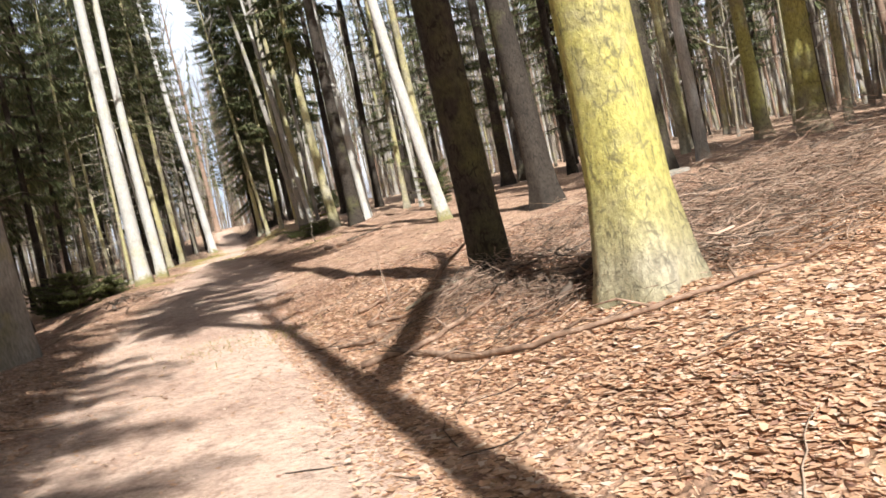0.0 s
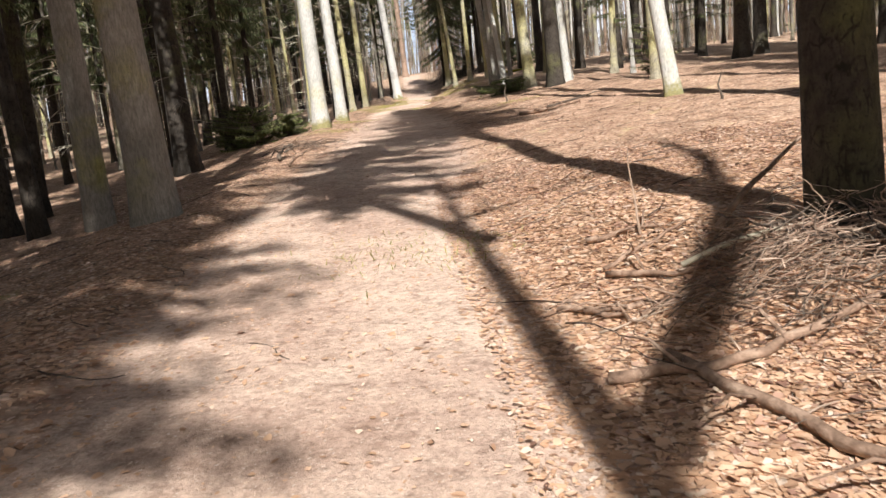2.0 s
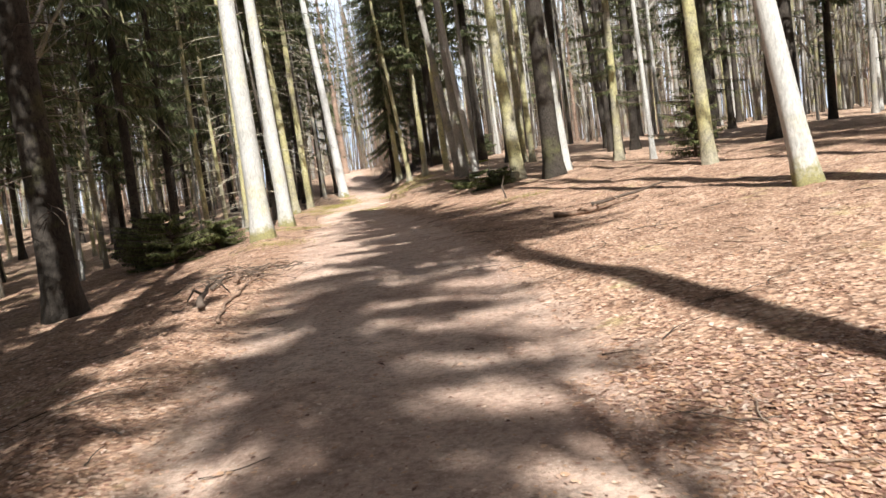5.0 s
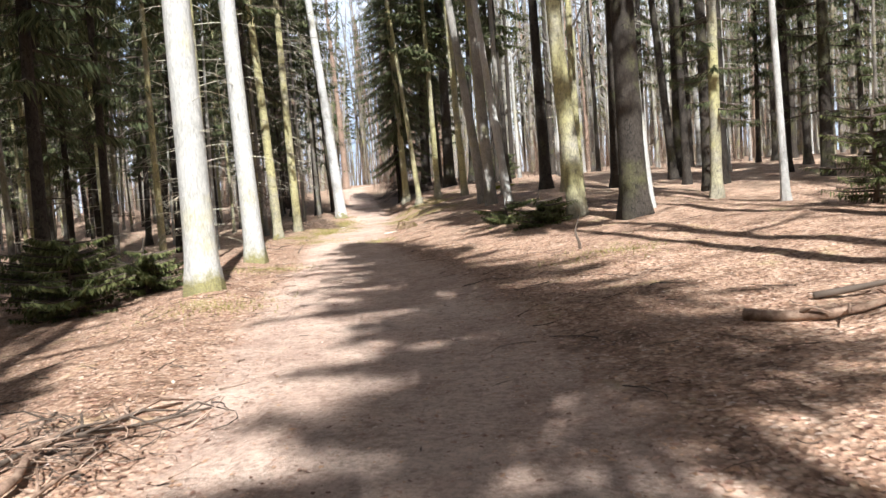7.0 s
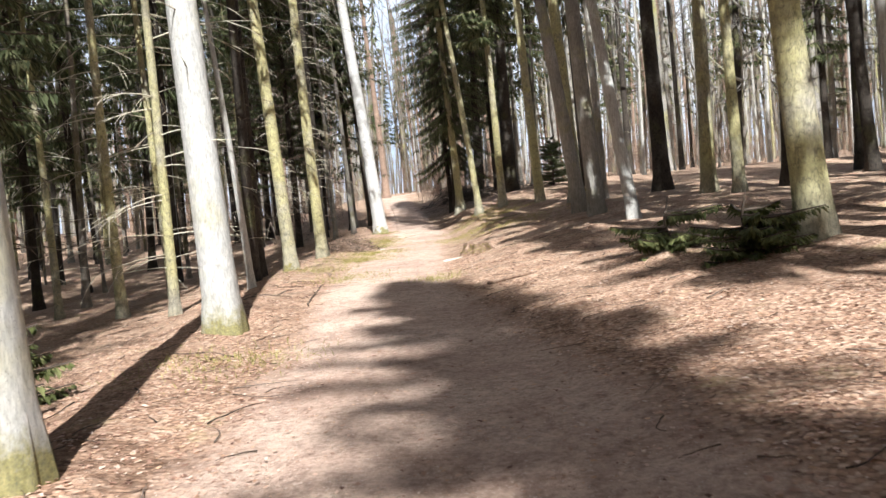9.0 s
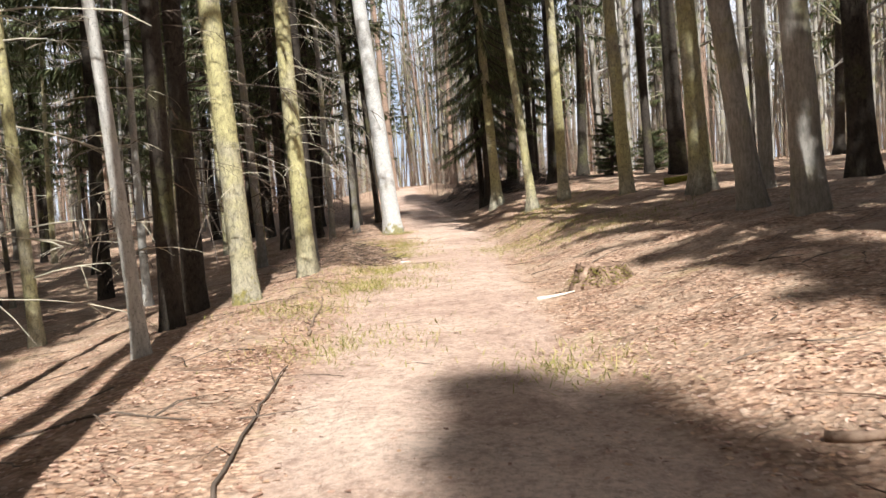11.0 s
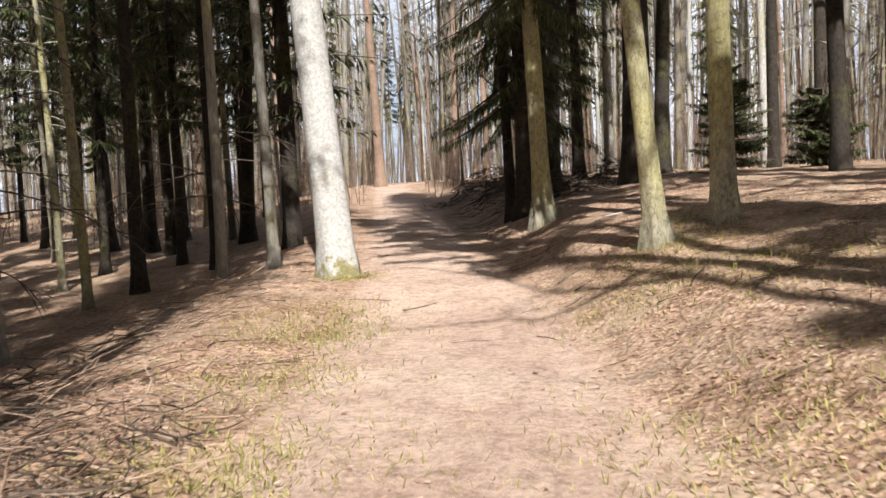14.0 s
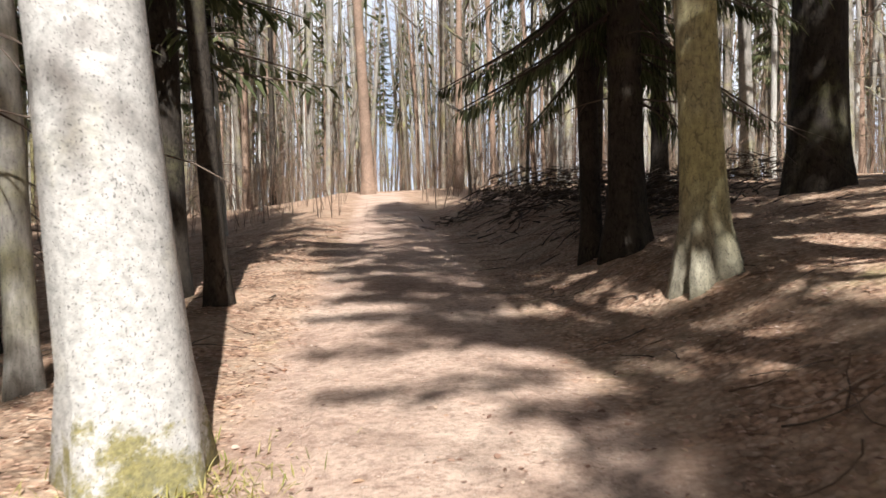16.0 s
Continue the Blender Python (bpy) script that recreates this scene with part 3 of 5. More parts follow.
tree("spruce_tree", -6.2, 9.05, 0.19, "thin dark spruce trunk in the shade", BARK_DARK_SHADED, 15, (-0.02, 0), 0.04, 17, 0.5, "needles", 5)
tree("spruce_tree", -8.74, 27.15, 0.21, "slim spruce trunk covered in yellow-green algae", BARK_OLIVE_MOSSY, 16, (-0.045, 0), 0.04, 18, 0.7, "needles", 8, 1.5, dict(z0=1.0, z1=4.5, per=3, step=0.22, long=0.45, facing=0.0, spread=4.5, thick=0.004))
tree("spruce_tree", -9.0, 29.4, 0.21, "algae-covered spruce trunk with long bare branches", BARK_OLIVE, 16, (-0.03, 0), 0.05, 19, 0.6, "needles", 7, 1.8, dict(z0=1.3, z1=5.5, per=4, step=0.28, long=0.85, facing=0.0, spread=3.6, droop=0.45, thick=0.0045))
tree("spruce_tree", -9.2, 30.1, 0.17, "dark spruce trunk standing close to a paler one", BARK_DARK_SHADED, 16, (-0.02, 0), 0.04, 20, 0.6, "needles", 6, 1.8, dict(z0=0.8, z1=5, per=3))
tree("spruce_tree", -8.48, 25.05, 0.095, "thin whitish young trunk with short dead twigs", BARK_PALE, 9, (-0.05, 0), 0.05, 21, 0.9, "needles", 5.5, 0.9, dict(z0=0.7, z1=4, per=3, step=0.3, long=0.4, thick=0.004))
tree("spruce_tree", -9.45, 27.6, 0.21, "dark grey spruce trunk behind the path edge", BARK_DARK_SHADED, 16, (-0.01, 0), 0.04, 22, 0.6, "needles", 5, 1.9, dict(z0=0.6, z1=4.6, per=3))
tree("spruce_tree", -9.0, 26.35, 0.17, "shaded spruce trunk with dead lower branches", BARK_DARK_SHADED, 15, (0, 0), 0.04, 23, 0.6, "needles", 5, 1.8, dict(z0=1.2, z1=4.6, per=3, long=0.7, thick=0.005))
# crown height and fullness set so its shade reaches along the path
tree("spruce_tree", 0.33, 5.12, 0.26, "dark shaded trunk with a mossy edge by a brush pile", BARK_DARK_SHADED, 20.4, (-0.034, 0), 0.03, 24, 0.35, "needles", 8.8, 1.85, foliage=FULL)
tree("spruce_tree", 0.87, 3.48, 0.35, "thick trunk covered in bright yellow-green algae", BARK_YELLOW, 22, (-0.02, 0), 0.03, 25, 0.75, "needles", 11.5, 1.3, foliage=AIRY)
# probably grey bark; its shade comes from the darker bark colour
tree("beech_tree", 1.55, 10.6, 0.37, "shaded trunk flaring at the foot beside brush", BARK_DARK_SHADED, 17, (-0.06, 0), 0.04, 26, 0.9, "bare", 8)
tree("spruce_tree", 2.95, 9.99, 0.27, "dark spruce trunk among brush", BARK_DARK_SHADED, 16, (-0.02, 0), 0.04, 27, 0.7, "bare", 7)
tree("beech_tree", 3.75, 10.9, 0.17, "slim pale grey trunk leaning a little", BARK_PALE, 14, (-0.03, 0), 0.07, 28, 0.5, "bare", 7)
tree("beech_tree", 4.45, 13.7, 0.14, "slim algae-tinged trunk on the slope", BARK_OLIVE, 14, (-0.02, 0), 0.05, 29, 0.5, "bare", 7)
tree("beech_tree", 5.3, 12.5, 0.23, "yellow-green algae-covered trunk on the slope", BARK_YELLOW, 15, (-0.02, 0), 0.05, 30, 0.7, "bare", 7)
tree("beech_tree", 5.05, 10.4, 0.34, "stout yellow-green trunk on the slope", BARK_YELLOW, 16, (-0.02, 0), 0.05, 31, 0.7, "bare", 8)
tree("beech_tree", 5.35, 10.1, 0.12, "thin pale stem beside a stout trunk", BARK_OLIVE, 13, (-0.01, 0), 0.05, 32, 0.5, "bare", 7)
tree("spruce_tree", 0.27, 13.35, 0.22, "leaning pale spruce with a mossy foot", BARK_MOSSY, 15, (-0.10, 0), 0.16, 33, 0.5, "needles", 8, 1.2, foliage=AIRY)
# short needle crown added above the view to shade the slope beyond
tree("spruce_tree", -2.53, 22.2, 0.29, "trunk with yellow algae above a pale foot", BARK_OLIVE, 10.6, (-0.05, 0), 0.06, 35, 0.4, "needles", 5.0, 1.6, foliage=GAPPY)
tree("spruce_tree", -1.85, 21.0, 0.36, "dark grey trunk in the shade by the path", BARK_DARK_SHADED, 17, (-0.005, 0), 0.04, 36, 0.6, "bare", 8)
tree("beech_tree", -1.6, 21.7, 0.20, "pale leaning trunk behind a dark one", BARK_PALE, 15, (-0.06, 0), 0.05, 37, 0.5, "bare", 7)
tree("spruce_tree", 0.22, 17.4, 0.20, "tan trunk on the slope", BARK_OLIVE, 15, (-0.03, 0), 0.05, 38, 0.5, "needles", 7, 1.6, foliage=AIRY)
tree("spruce_tree", 2.2, 21.3, 0.33, "dark spruce trunk up the slope", BARK_DARK_SHADED, 16, (0, 0), 0.04, 39, 0.6, "needles", 6)
tree("beech_tree", -0.42, 25.6, 0.15, "thin dark trunk in the open wood", BARK_DARK_SHADED, 14, (0.0, 0), 0.05, 40, 0.6, "bare", 7)
tree("beech_tree", 0.07, 25.0, 0.21, "dark trunk in the open wood", BARK_DARK_SHADED, 15, (0.02, 0), 0.05, 41, 0.6, "bare", 7)
tree("spruce_tree", 2.74, 22.2, 0.32, "dark spruce trunk up the slope", BARK_DARK_SHADED, 16, (0, 0), 0.04, 42, 0.6, "needles", 6)
tree("spruce_tree", -0.55, 22.4, 0.17, "tan slender trunk in the wood", BARK_OLIVE, 15, (0.0, 0), 0.05, 43, 0.7, "needles", 1.3, 1.0, foliage=SPARSE)
tree("beech_tree", -0.13, 20.45, 0.10, "thin pale stem in the wood", BARK_PALE, 11, (-0.01, 0), 0.05, 44, 0.7, "bare", 6)
tree("beech_tree", -0.35, 27.7, 0.18, "dark leaning trunk in the wood", BARK_DARK_SHADED, 15, (-0.06, 0), 0.08, 45, 0.6, "bare", 7)
tree("beech_tree", -1.55, 27.1, 0.27, "dark trunk in the open wood", BARK_DARK_SHADED, 16, (0, 0), 0.04, 46, 0.6, "bare", 7)
tree("spruce_tree", -0.44, 23.45, 0.20, "dark tan trunk in the open wood", BARK_DARK_SHADED, 15, (0, 0), 0.04, 47, 0.6, "needles", 7, 1.7, foliage=AIRY)
tree("spruce_tree", -5.29, 33.4, 0.22, "grey trunk with yellow algae patches", BARK_OLIVE, 16, (-0.03, 0), 0.05, 48, 0.5, "needles", 8.0, 1.4, foliage=AIRY)
tree("beech_tree", -2.57, 27.6, 0.22, "mossy olive trunk in the wood", BARK_OLIVE, 15, (0, 0), 0.05, 49, 0.6, "bare", 7)
tree("beech_tree", -2.3, 26.7, 0.16, "slender olive trunk in the wood", BARK_OLIVE, 14, (0, 0), 0.05, 50, 0.6, "bare", 7)
tree("spruce_tree", -1.65, 22.9, 0.18, "pale trunk leaning slightly", BARK_PALE, 15, (-0.04, 0), 0.05, 51, 0.6, "needles", 6, 1.2, foliage=AIRY)
tree("spruce_tree", -8.86, 23.8, 0.12, "thin pale spruce stem in the shade", BARK_OLIVE, 13, (-0.01, 0), 0.05, 52, 0.6, "needles", 5, 1.3, dict(z0=0.6, z1=4.5, per=2))
tree("spruce_tree", -10.5, 25.4, 0.15, "thin spruce stem in the shade", BARK_OLIVE, 14, (-0.01, 0), 0.05, 53, 0.6, "needles", 5, 1.5, dict(z0=0.6, z1=4.5, per=2))
tree("spruce_tree", -8.12, 39.55, 0.24, "dark spruce with hanging branches by the path", BARK_DARK_SHADED, 16, (-0.02, 0), 0.04, 54, 0.9, "needles", 1.7, 2.0, dict(z0=1.0, z1=3.5, per=3), foliage=CURTAIN)
tree("spruce_tree", -8.35, 39.9, 0.15, "slim dark spruce beside a thicker one", BARK_DARK_SHADED, 15, (-0.03, 0), 0.04, 55, 0.7, "needles", 1.6, 1.7, foliage=CURTAIN)
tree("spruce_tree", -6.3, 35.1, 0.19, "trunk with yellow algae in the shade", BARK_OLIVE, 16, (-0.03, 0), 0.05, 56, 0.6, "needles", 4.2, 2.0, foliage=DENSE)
tree("spruce_tree", -6.6, 40.8, 0.43, "very thick dark trunk on the slope", BARK_DARK_SHADED, 18, (0, 0), 0.03, 57, 0.5, "needles", 6, 2.4, foliage=DENSE)
tree("spruce_tree", -4.6, 38.2, 0.20, "dark grey trunk in the shade", BARK_DARK_SHADED, 17, (-0.02, 0), 0.03, 58, 0.5, "needles", 8, 1.5)
# low crown added to shade the thick trunk behind it
tree("spruce_tree", -4.25, 36.1, 0.32, "dark straight trunk in the shade", BARK_DARK_SHADED, 17, (-0.02, 0), 0.03, 59, 0.5, "needles", 4.5, 2.0, foliage=GAPPY)
tree("spruce_tree", -4.47, 31.35, 0.27, "yellow algae-covered trunk flaring at a pale foot", BARK_OLIVE, 16, (-0.03, 0), 0.05, 60, 0.9, "bare", 7.5, 1.6)
tree("beech_tree", -2.97, 30.1, 0.29, "dark trunk on the slope", BARK_DARK_SHADED, 16, (-0.01, 0), 0.04, 61, 0.6, "bare", 8)
# needle crown is added, unseen, to dapple the path further on
tree("spruce_tree", -4.39, 28.6, 0.23, "leaning grey trunk with an unseen needle crown added for shade", BARK_GREY, 16, (-0.14, 0), 0.08, 62, 0.6, "needles", 8.3, 1.25, foliage=AIRY)
# a grey beech trunk, though built under the spruce name
tree("spruce_tree", -4.15, 27.55, 0.25, "upright grey beech trunk with branch scars", BARK_GREY, 16, (-0.03, 0), 0.04, 63, 0.5, "bare", 9, 1.3)
tree("spruce_tree", -10.64, 27.0, 0.12, "thin spruce stem in the dark stand", BARK_OLIVE, 14, (-0.02, 0), 0.04, 64, 0.6, "needles", 5, 1.5, dict(z0=0.6, z1=4.5, per=2))
tree("spruce_tree", -11.3, 33.6, 0.15, "grey spruce stem in the dark stand", BARK_GREY, 14, (-0.02, 0), 0.04, 65, 0.6, "needles", 5, 1.5, dict(z0=0.6, z1=4.5, per=2))
tree("spruce_tree", -12.4, 36.3, 0.11, "thin yellowish sunlit spruce stem", BARK_OLIVE, 13, (-0.04, 0), 0.04, 66, 0.6, "needles", 5, 1.3)
tree("spruce_tree", -11.0, 36.5, 0.12, "thin grey spruce stem in the stand", BARK_GREY, 14, (-0.01, 0), 0.04, 67, 0.6, "needles", 4.5, 1.5, dict(z0=0.8, z1=4.5, per=2))
tree("spruce_tree", -12.2, 36.95, 0.17, "dark spruce stem with dead twigs", BARK_DARK_SHADED, 15, (-0.01, 0), 0.04, 68, 0.6, "needles", 4.5, 1.7, dict(z0=0.8, z1=4.5, per=2))
tree("spruce_tree", -11.85, 38.2, 0.18, "dark spruce stem with dead twigs", BARK_DARK_SHADED, 15, (-0.02, 0), 0.04, 69, 0.6, "needles", 4, 1.8, dict(z0=0.8, z1=4.5, per=2))
tree("spruce_tree", -11.4, 39.6, 0.26, "dark spruce with low green branches", BARK_DARK_SHADED, 16, (-0.02, 0), 0.04, 70, 0.5, "needles", 2.0, 2.1)
tree("spruce_tree", -10.6, 38.7, 0.14, "slim dark spruce trunk close to the path", BARK_DARK_SHADED, 15, (-0.04, 0), 0.04, 71, 0.7, "needles", 3.5, 1.4)
tree("spruce_tree", -10.62, 36.95, 0.13, "slim grey-brown stem beside a thick beech", BARK_GREY, 14, (-0.03, 0), 0.04, 72, 0.7, "needles", 5, 1.4)
tree("beech_tree", -6.82, 34.72, 0.16, "slim tan beech with a spreading root foot", BARK_OLIVE, 15, (-0.075, 0), 0.07, 73, 1.3, "bare", 7)
tree("spruce_tree", -7.81, 38.15, 0.22, "olive trunk with spreading roots in the shade", BARK_OLIVE, 16, (-0.05, 0), 0.05, 74, 1.3, "needles", 2.7, 1.6, foliage=CURTAIN)
tree("beech_tree", -5.4, 49.9, 0.28, "grey trunk at a clearing", BARK_GREY, 16, (-0.01, 0), 0.05, 75, 0.6, "bare", 7)
tree("beech_tree", -2.7, 46.2, 0.28, "dark trunk at a clearing", BARK_DARK_SHADED, 16, (0.01, 0), 0.05, 76, 0.8, "bare", 7)
tree("beech_tree", -6.83, 47.3, 0.24, "grey trunk at a clearing", BARK_GREY, 16, (-0.01, 0), 0.05, 77, 0.6, "bare", 7)
tree("beech_tree", -4.3, 42.9, 0.20, "dark trunk on the slope", BARK_DARK_SHADED, 15, (-0.01, 0), 0.05, 78, 0.6, "bare", 7)
tree("pine_tree", -15.2, 59.4, 0.42, "pine with pale orange bark and a mossy foot", BARK_PINE, 18, (-0.03, 0), 0.06, 79, 0.5, "bare", 10)
tree("beech_tree", -4.0, 29.9, 0.15, "slim grey trunk among others", BARK_GREY, 14, (0.0, 0), 0.05, 80, 0.6, "bare", 7)
tree("beech_tree", -3.7, 26.2, 0.17, "slim pale leaning trunk in the wood", BARK_PALE, 14, (-0.1, 0), 0.05, 81, 0.6, "bare", 7)


tree("spruce_tree", 3.2, 17.5, 0.22, "dark spruce with low green branches on the slope", BARK_DARK_SHADED, 16, (0, 0), 0.04, 82, 0.5, "needles", 1.0, 1.9, foliage=SPARSE)
tree("spruce_tree", 4.7, 20.0, 0.24, "dark spruce with low green branches on the slope", BARK_DARK_SHADED, 16, (0, 0), 0.04, 83, 0.5, "needles", 2.8, 2.0, foliage=DENSE)
tree("spruce_tree", 1.7, 24.6, 0.22, "dark spruce with low green branches on the slope", BARK_DARK_SHADED, 16, (0, 0), 0.04, 84, 0.5, "needles", 1.3, 1.7, foliage=SPARSE)
tree("spruce_tree", 6.2, 24.0, 0.24, "dark spruce with low green branches on the slope", BARK_DARK_SHADED, 16, (0, 0), 0.04, 85, 0.5, "needles", 3.0, 2.0, foliage=DENSE)


def forked_tree():
    """The tree behind the start whose forked shadow lies over the path."""
    t = tree("beech_tree", 1.36, -1.75, 0.33, "forked tree with a leaning upper stem", BARK_GREY, 12, (0, 0), 0.03, 90, 0.5, "bare", 9.5, 0.9)
    rnd, z0 = random.Random(77), 5.9
    b = Build()
    b.tube([Vector((0, 0, z0)), Vector((0.35, 0.25, z0 + 0.7)), Vector((0.75, 0.57, z0 + 1.5)), Vector((1.2, 0.9, z0 + 2.8)), Vector((1.5, 1.2, z0 + 4.5))], [0.10, 0.09, 0.08, 0.065, 0.03], 8)
    part("limb", b, BARK_GREY, t)
    # upper bend and needle crown are added, placed to drop dappled shade
    lean = [Vector((0, 0, 8.6)), Vector((-0.25, 0.0, 9.4)), Vector((-0.75, 0.1, 10.4)), Vector((-1.05, 0.1, 12.0)), Vector((-0.45, 0.1, 14.5)), Vector((0.2, 0.1, 18.0))]
    b = Build()
    b.tube(lean, [0.10, 0.09, 0.08, 0.065, 0.04, 0.01], 8)
    part("leaning_stem", b, BARK_GREY, t)
    w, g = Build(), Build()
    needle_crown(w, g, lean, 17.8, 11.0, 1.65, rnd, **GAPPY)
    tagged(part("branchwork", w, DARK_TWIG, t), kind="stuff")
    tagged(part("foliage", g, NEEDLES, t, "unseen dark green needles added to dapple the path", False), kind="stuff")


forked_tree()
# unseen spruces, added out of view to shade the ground left of the path
tree("spruce_tree", 0.75, -6.2, 0.28, "tall unseen spruce added to shade the path side", BARK_DARK_SHADED, 16, (0, 0), 0.04, 91, 0.5, "needles", 8.0, 1.5, foliage=AIRY)
tree("spruce_tree", -3.1, 1.5, 0.22, "tall unseen spruce added to shade the path side", BARK_DARK_SHADED, 13, (0, 0), 0.04, 95, 0.5, "needles", 3.8, 1.7, foliage=AIRY)
tree("spruce_tree", -2.75, 3.3, 0.16, "slim unseen spruce added to shade the path side", BARK_DARK_SHADED, 13, (0, 0), 0.04, 97, 0.5, "needles", 5.5, 1.25, foliage=AIRY)
tree("spruce_tree", -4.9, 3.0, 0.22, "tall unseen spruce added to shade the stand and path edge", BARK_DARK_SHADED, 14, (0, 0), 0.04, 96, 0.5, "needles", 3.0, 2.0, foliage=AIRY)
tree("spruce_tree", -1.2, -3.0, 0.26, "tall unseen spruce added to shade the start of the path", BARK_DARK_SHADED, 16, (0, 0), 0.04, 98, 0.5, "needles", 4.5, 2.5, foliage=GAPPY)
tree("spruce_tree", -3.6, -4.4, 0.28, "tall unseen spruce added to shade the stand and path edge", BARK_DARK_SHADED, 16, (0, 0), 0.04, 92, 0.5, "needles", 4, 2.3, foliage=THICK)
tree("spruce_tree", -4.4, 1.0, 0.28, "tall unseen spruce added to shade the stand and path edge", BARK_DARK_SHADED, 16, (0, 0), 0.04, 93, 0.5, "needles", 4.0, 2.3, foliage=AIRY)
tree("spruce_tree", -5.6, 4.6, 0.25, "tall unseen spruce added to shade the stand and path edge", BARK_DARK_SHADED, 16, (0, 0), 0.04, 94, 0.5, "needles", 5.0, 1.9, foliage=AIRY)

# ---- the wood all round: prototypes, then copies ----
TAKEN = [(o.location.x, o.location.y) for o in scene.objects if o.get("category") == "tree"]


def prototype(kind, girth, label, barkmat, height, seed, **more):
    return tree(kind, 0, -60 - seed, girth, label, barkmat, height, (random.Random(seed).uniform(-0.02, 0.02), 0), 0.06, seed, sides=10, **more)


LIGHT = dict(step=0.50, per=6, blades=26, size=0.9, wide=0.022, hang=0.35)
SPRUCES = [
    prototype("spruce_tree", 0.18, "dark spruce in a dense stand", BARK_DARK_SHADED, 15, 101, crown="needles", crown_from=2.7, reach=1.35, dead=dict(z0=0.8, z1=4, per=2, step=0.4, long=0.9, forks=2), foliage=LIGHT),
    prototype("spruce_tree", 0.14, "slim spruce with dead lower branches", BARK_OLIVE, 14, 102, crown="needles", crown_from=5.0, reach=1.1, dead=dict(z0=0.8, z1=7.5, per=3, step=0.45, long=0.8, forks=2), foliage=LIGHT),
    prototype("spruce_tree", 0.24, "dark spruce with hanging green branches", BARK_DARK_SHADED, 17, 103, crown="needles", crown_from=3.0, reach=1.8, foliage=LIGHT),
    prototype("spruce_tree", 0.12, "thin pale spruce stem in the stand", BARK_FAR, 13, 104, crown="needles", crown_from=6.5, reach=0.9, dead=dict(z0=1.0, z1=8.0, per=2, step=0.5, long=0.7, forks=2), foliage=LIGHT),
    prototype("spruce_tree", 0.10, "thin dead spruce pole in the stand", BARK_PALE, 10, 105, dead=dict(z0=0.8, z1=9.0, per=2, step=0.4, long=0.6, forks=2)),
]
BEECHES = [
    prototype("beech_tree", 0.20, "bare grey beech in the wood", BARK_GREY, 16, 111, crown="bare", dead=dict(z0=1.6, z1=5.5, per=2, step=0.6, long=0.9, forks=2, droop=0.0, thick=0.008), crown_from=4),
    prototype("beech_tree", 0.13, "slim bare pale beech in the wood", BARK_PALE, 14, 112, crown="bare", dead=dict(z0=1.6, z1=5.5, per=2, step=0.6, long=0.9, forks=2, droop=0.0, thick=0.008), crown_from=4),
    prototype("beech_tree", 0.22, "bare dark trunk in the wood", BARK_DARK_SHADED, 17, 113, crown="bare", dead=dict(z0=1.6, z1=5.5, per=2, step=0.6, long=0.9, forks=2, droop=0.0, thick=0.008), crown_from=5),
    prototype("beech_tree", 0.16, "bare trunk with olive algae in the wood", BARK_OLIVE, 15, 114, crown="bare", dead=dict(z0=1.6, z1=5.5, per=2, step=0.6, long=0.9, forks=2, droop=0.0, thick=0.008), crown_from=4),
    prototype("beech_tree", 0.08, "thin bare sapling in the wood", BARK_FAR, 9, 115, crown="bare", crown_from=2, reach=1.2),
]
PINES = [
    prototype("pine_tree", 0.24, "slender pine with orange-brown bark", BARK_PINE, 18, 121, crown="needles", crown_from=12.5, reach=1.5, foliage=LIGHT),
    prototype("birch_tree", 0.12, "thin whitish bare birch stem", BARK_PALE, 15, 122, crown="bare", crown_from=5),
]


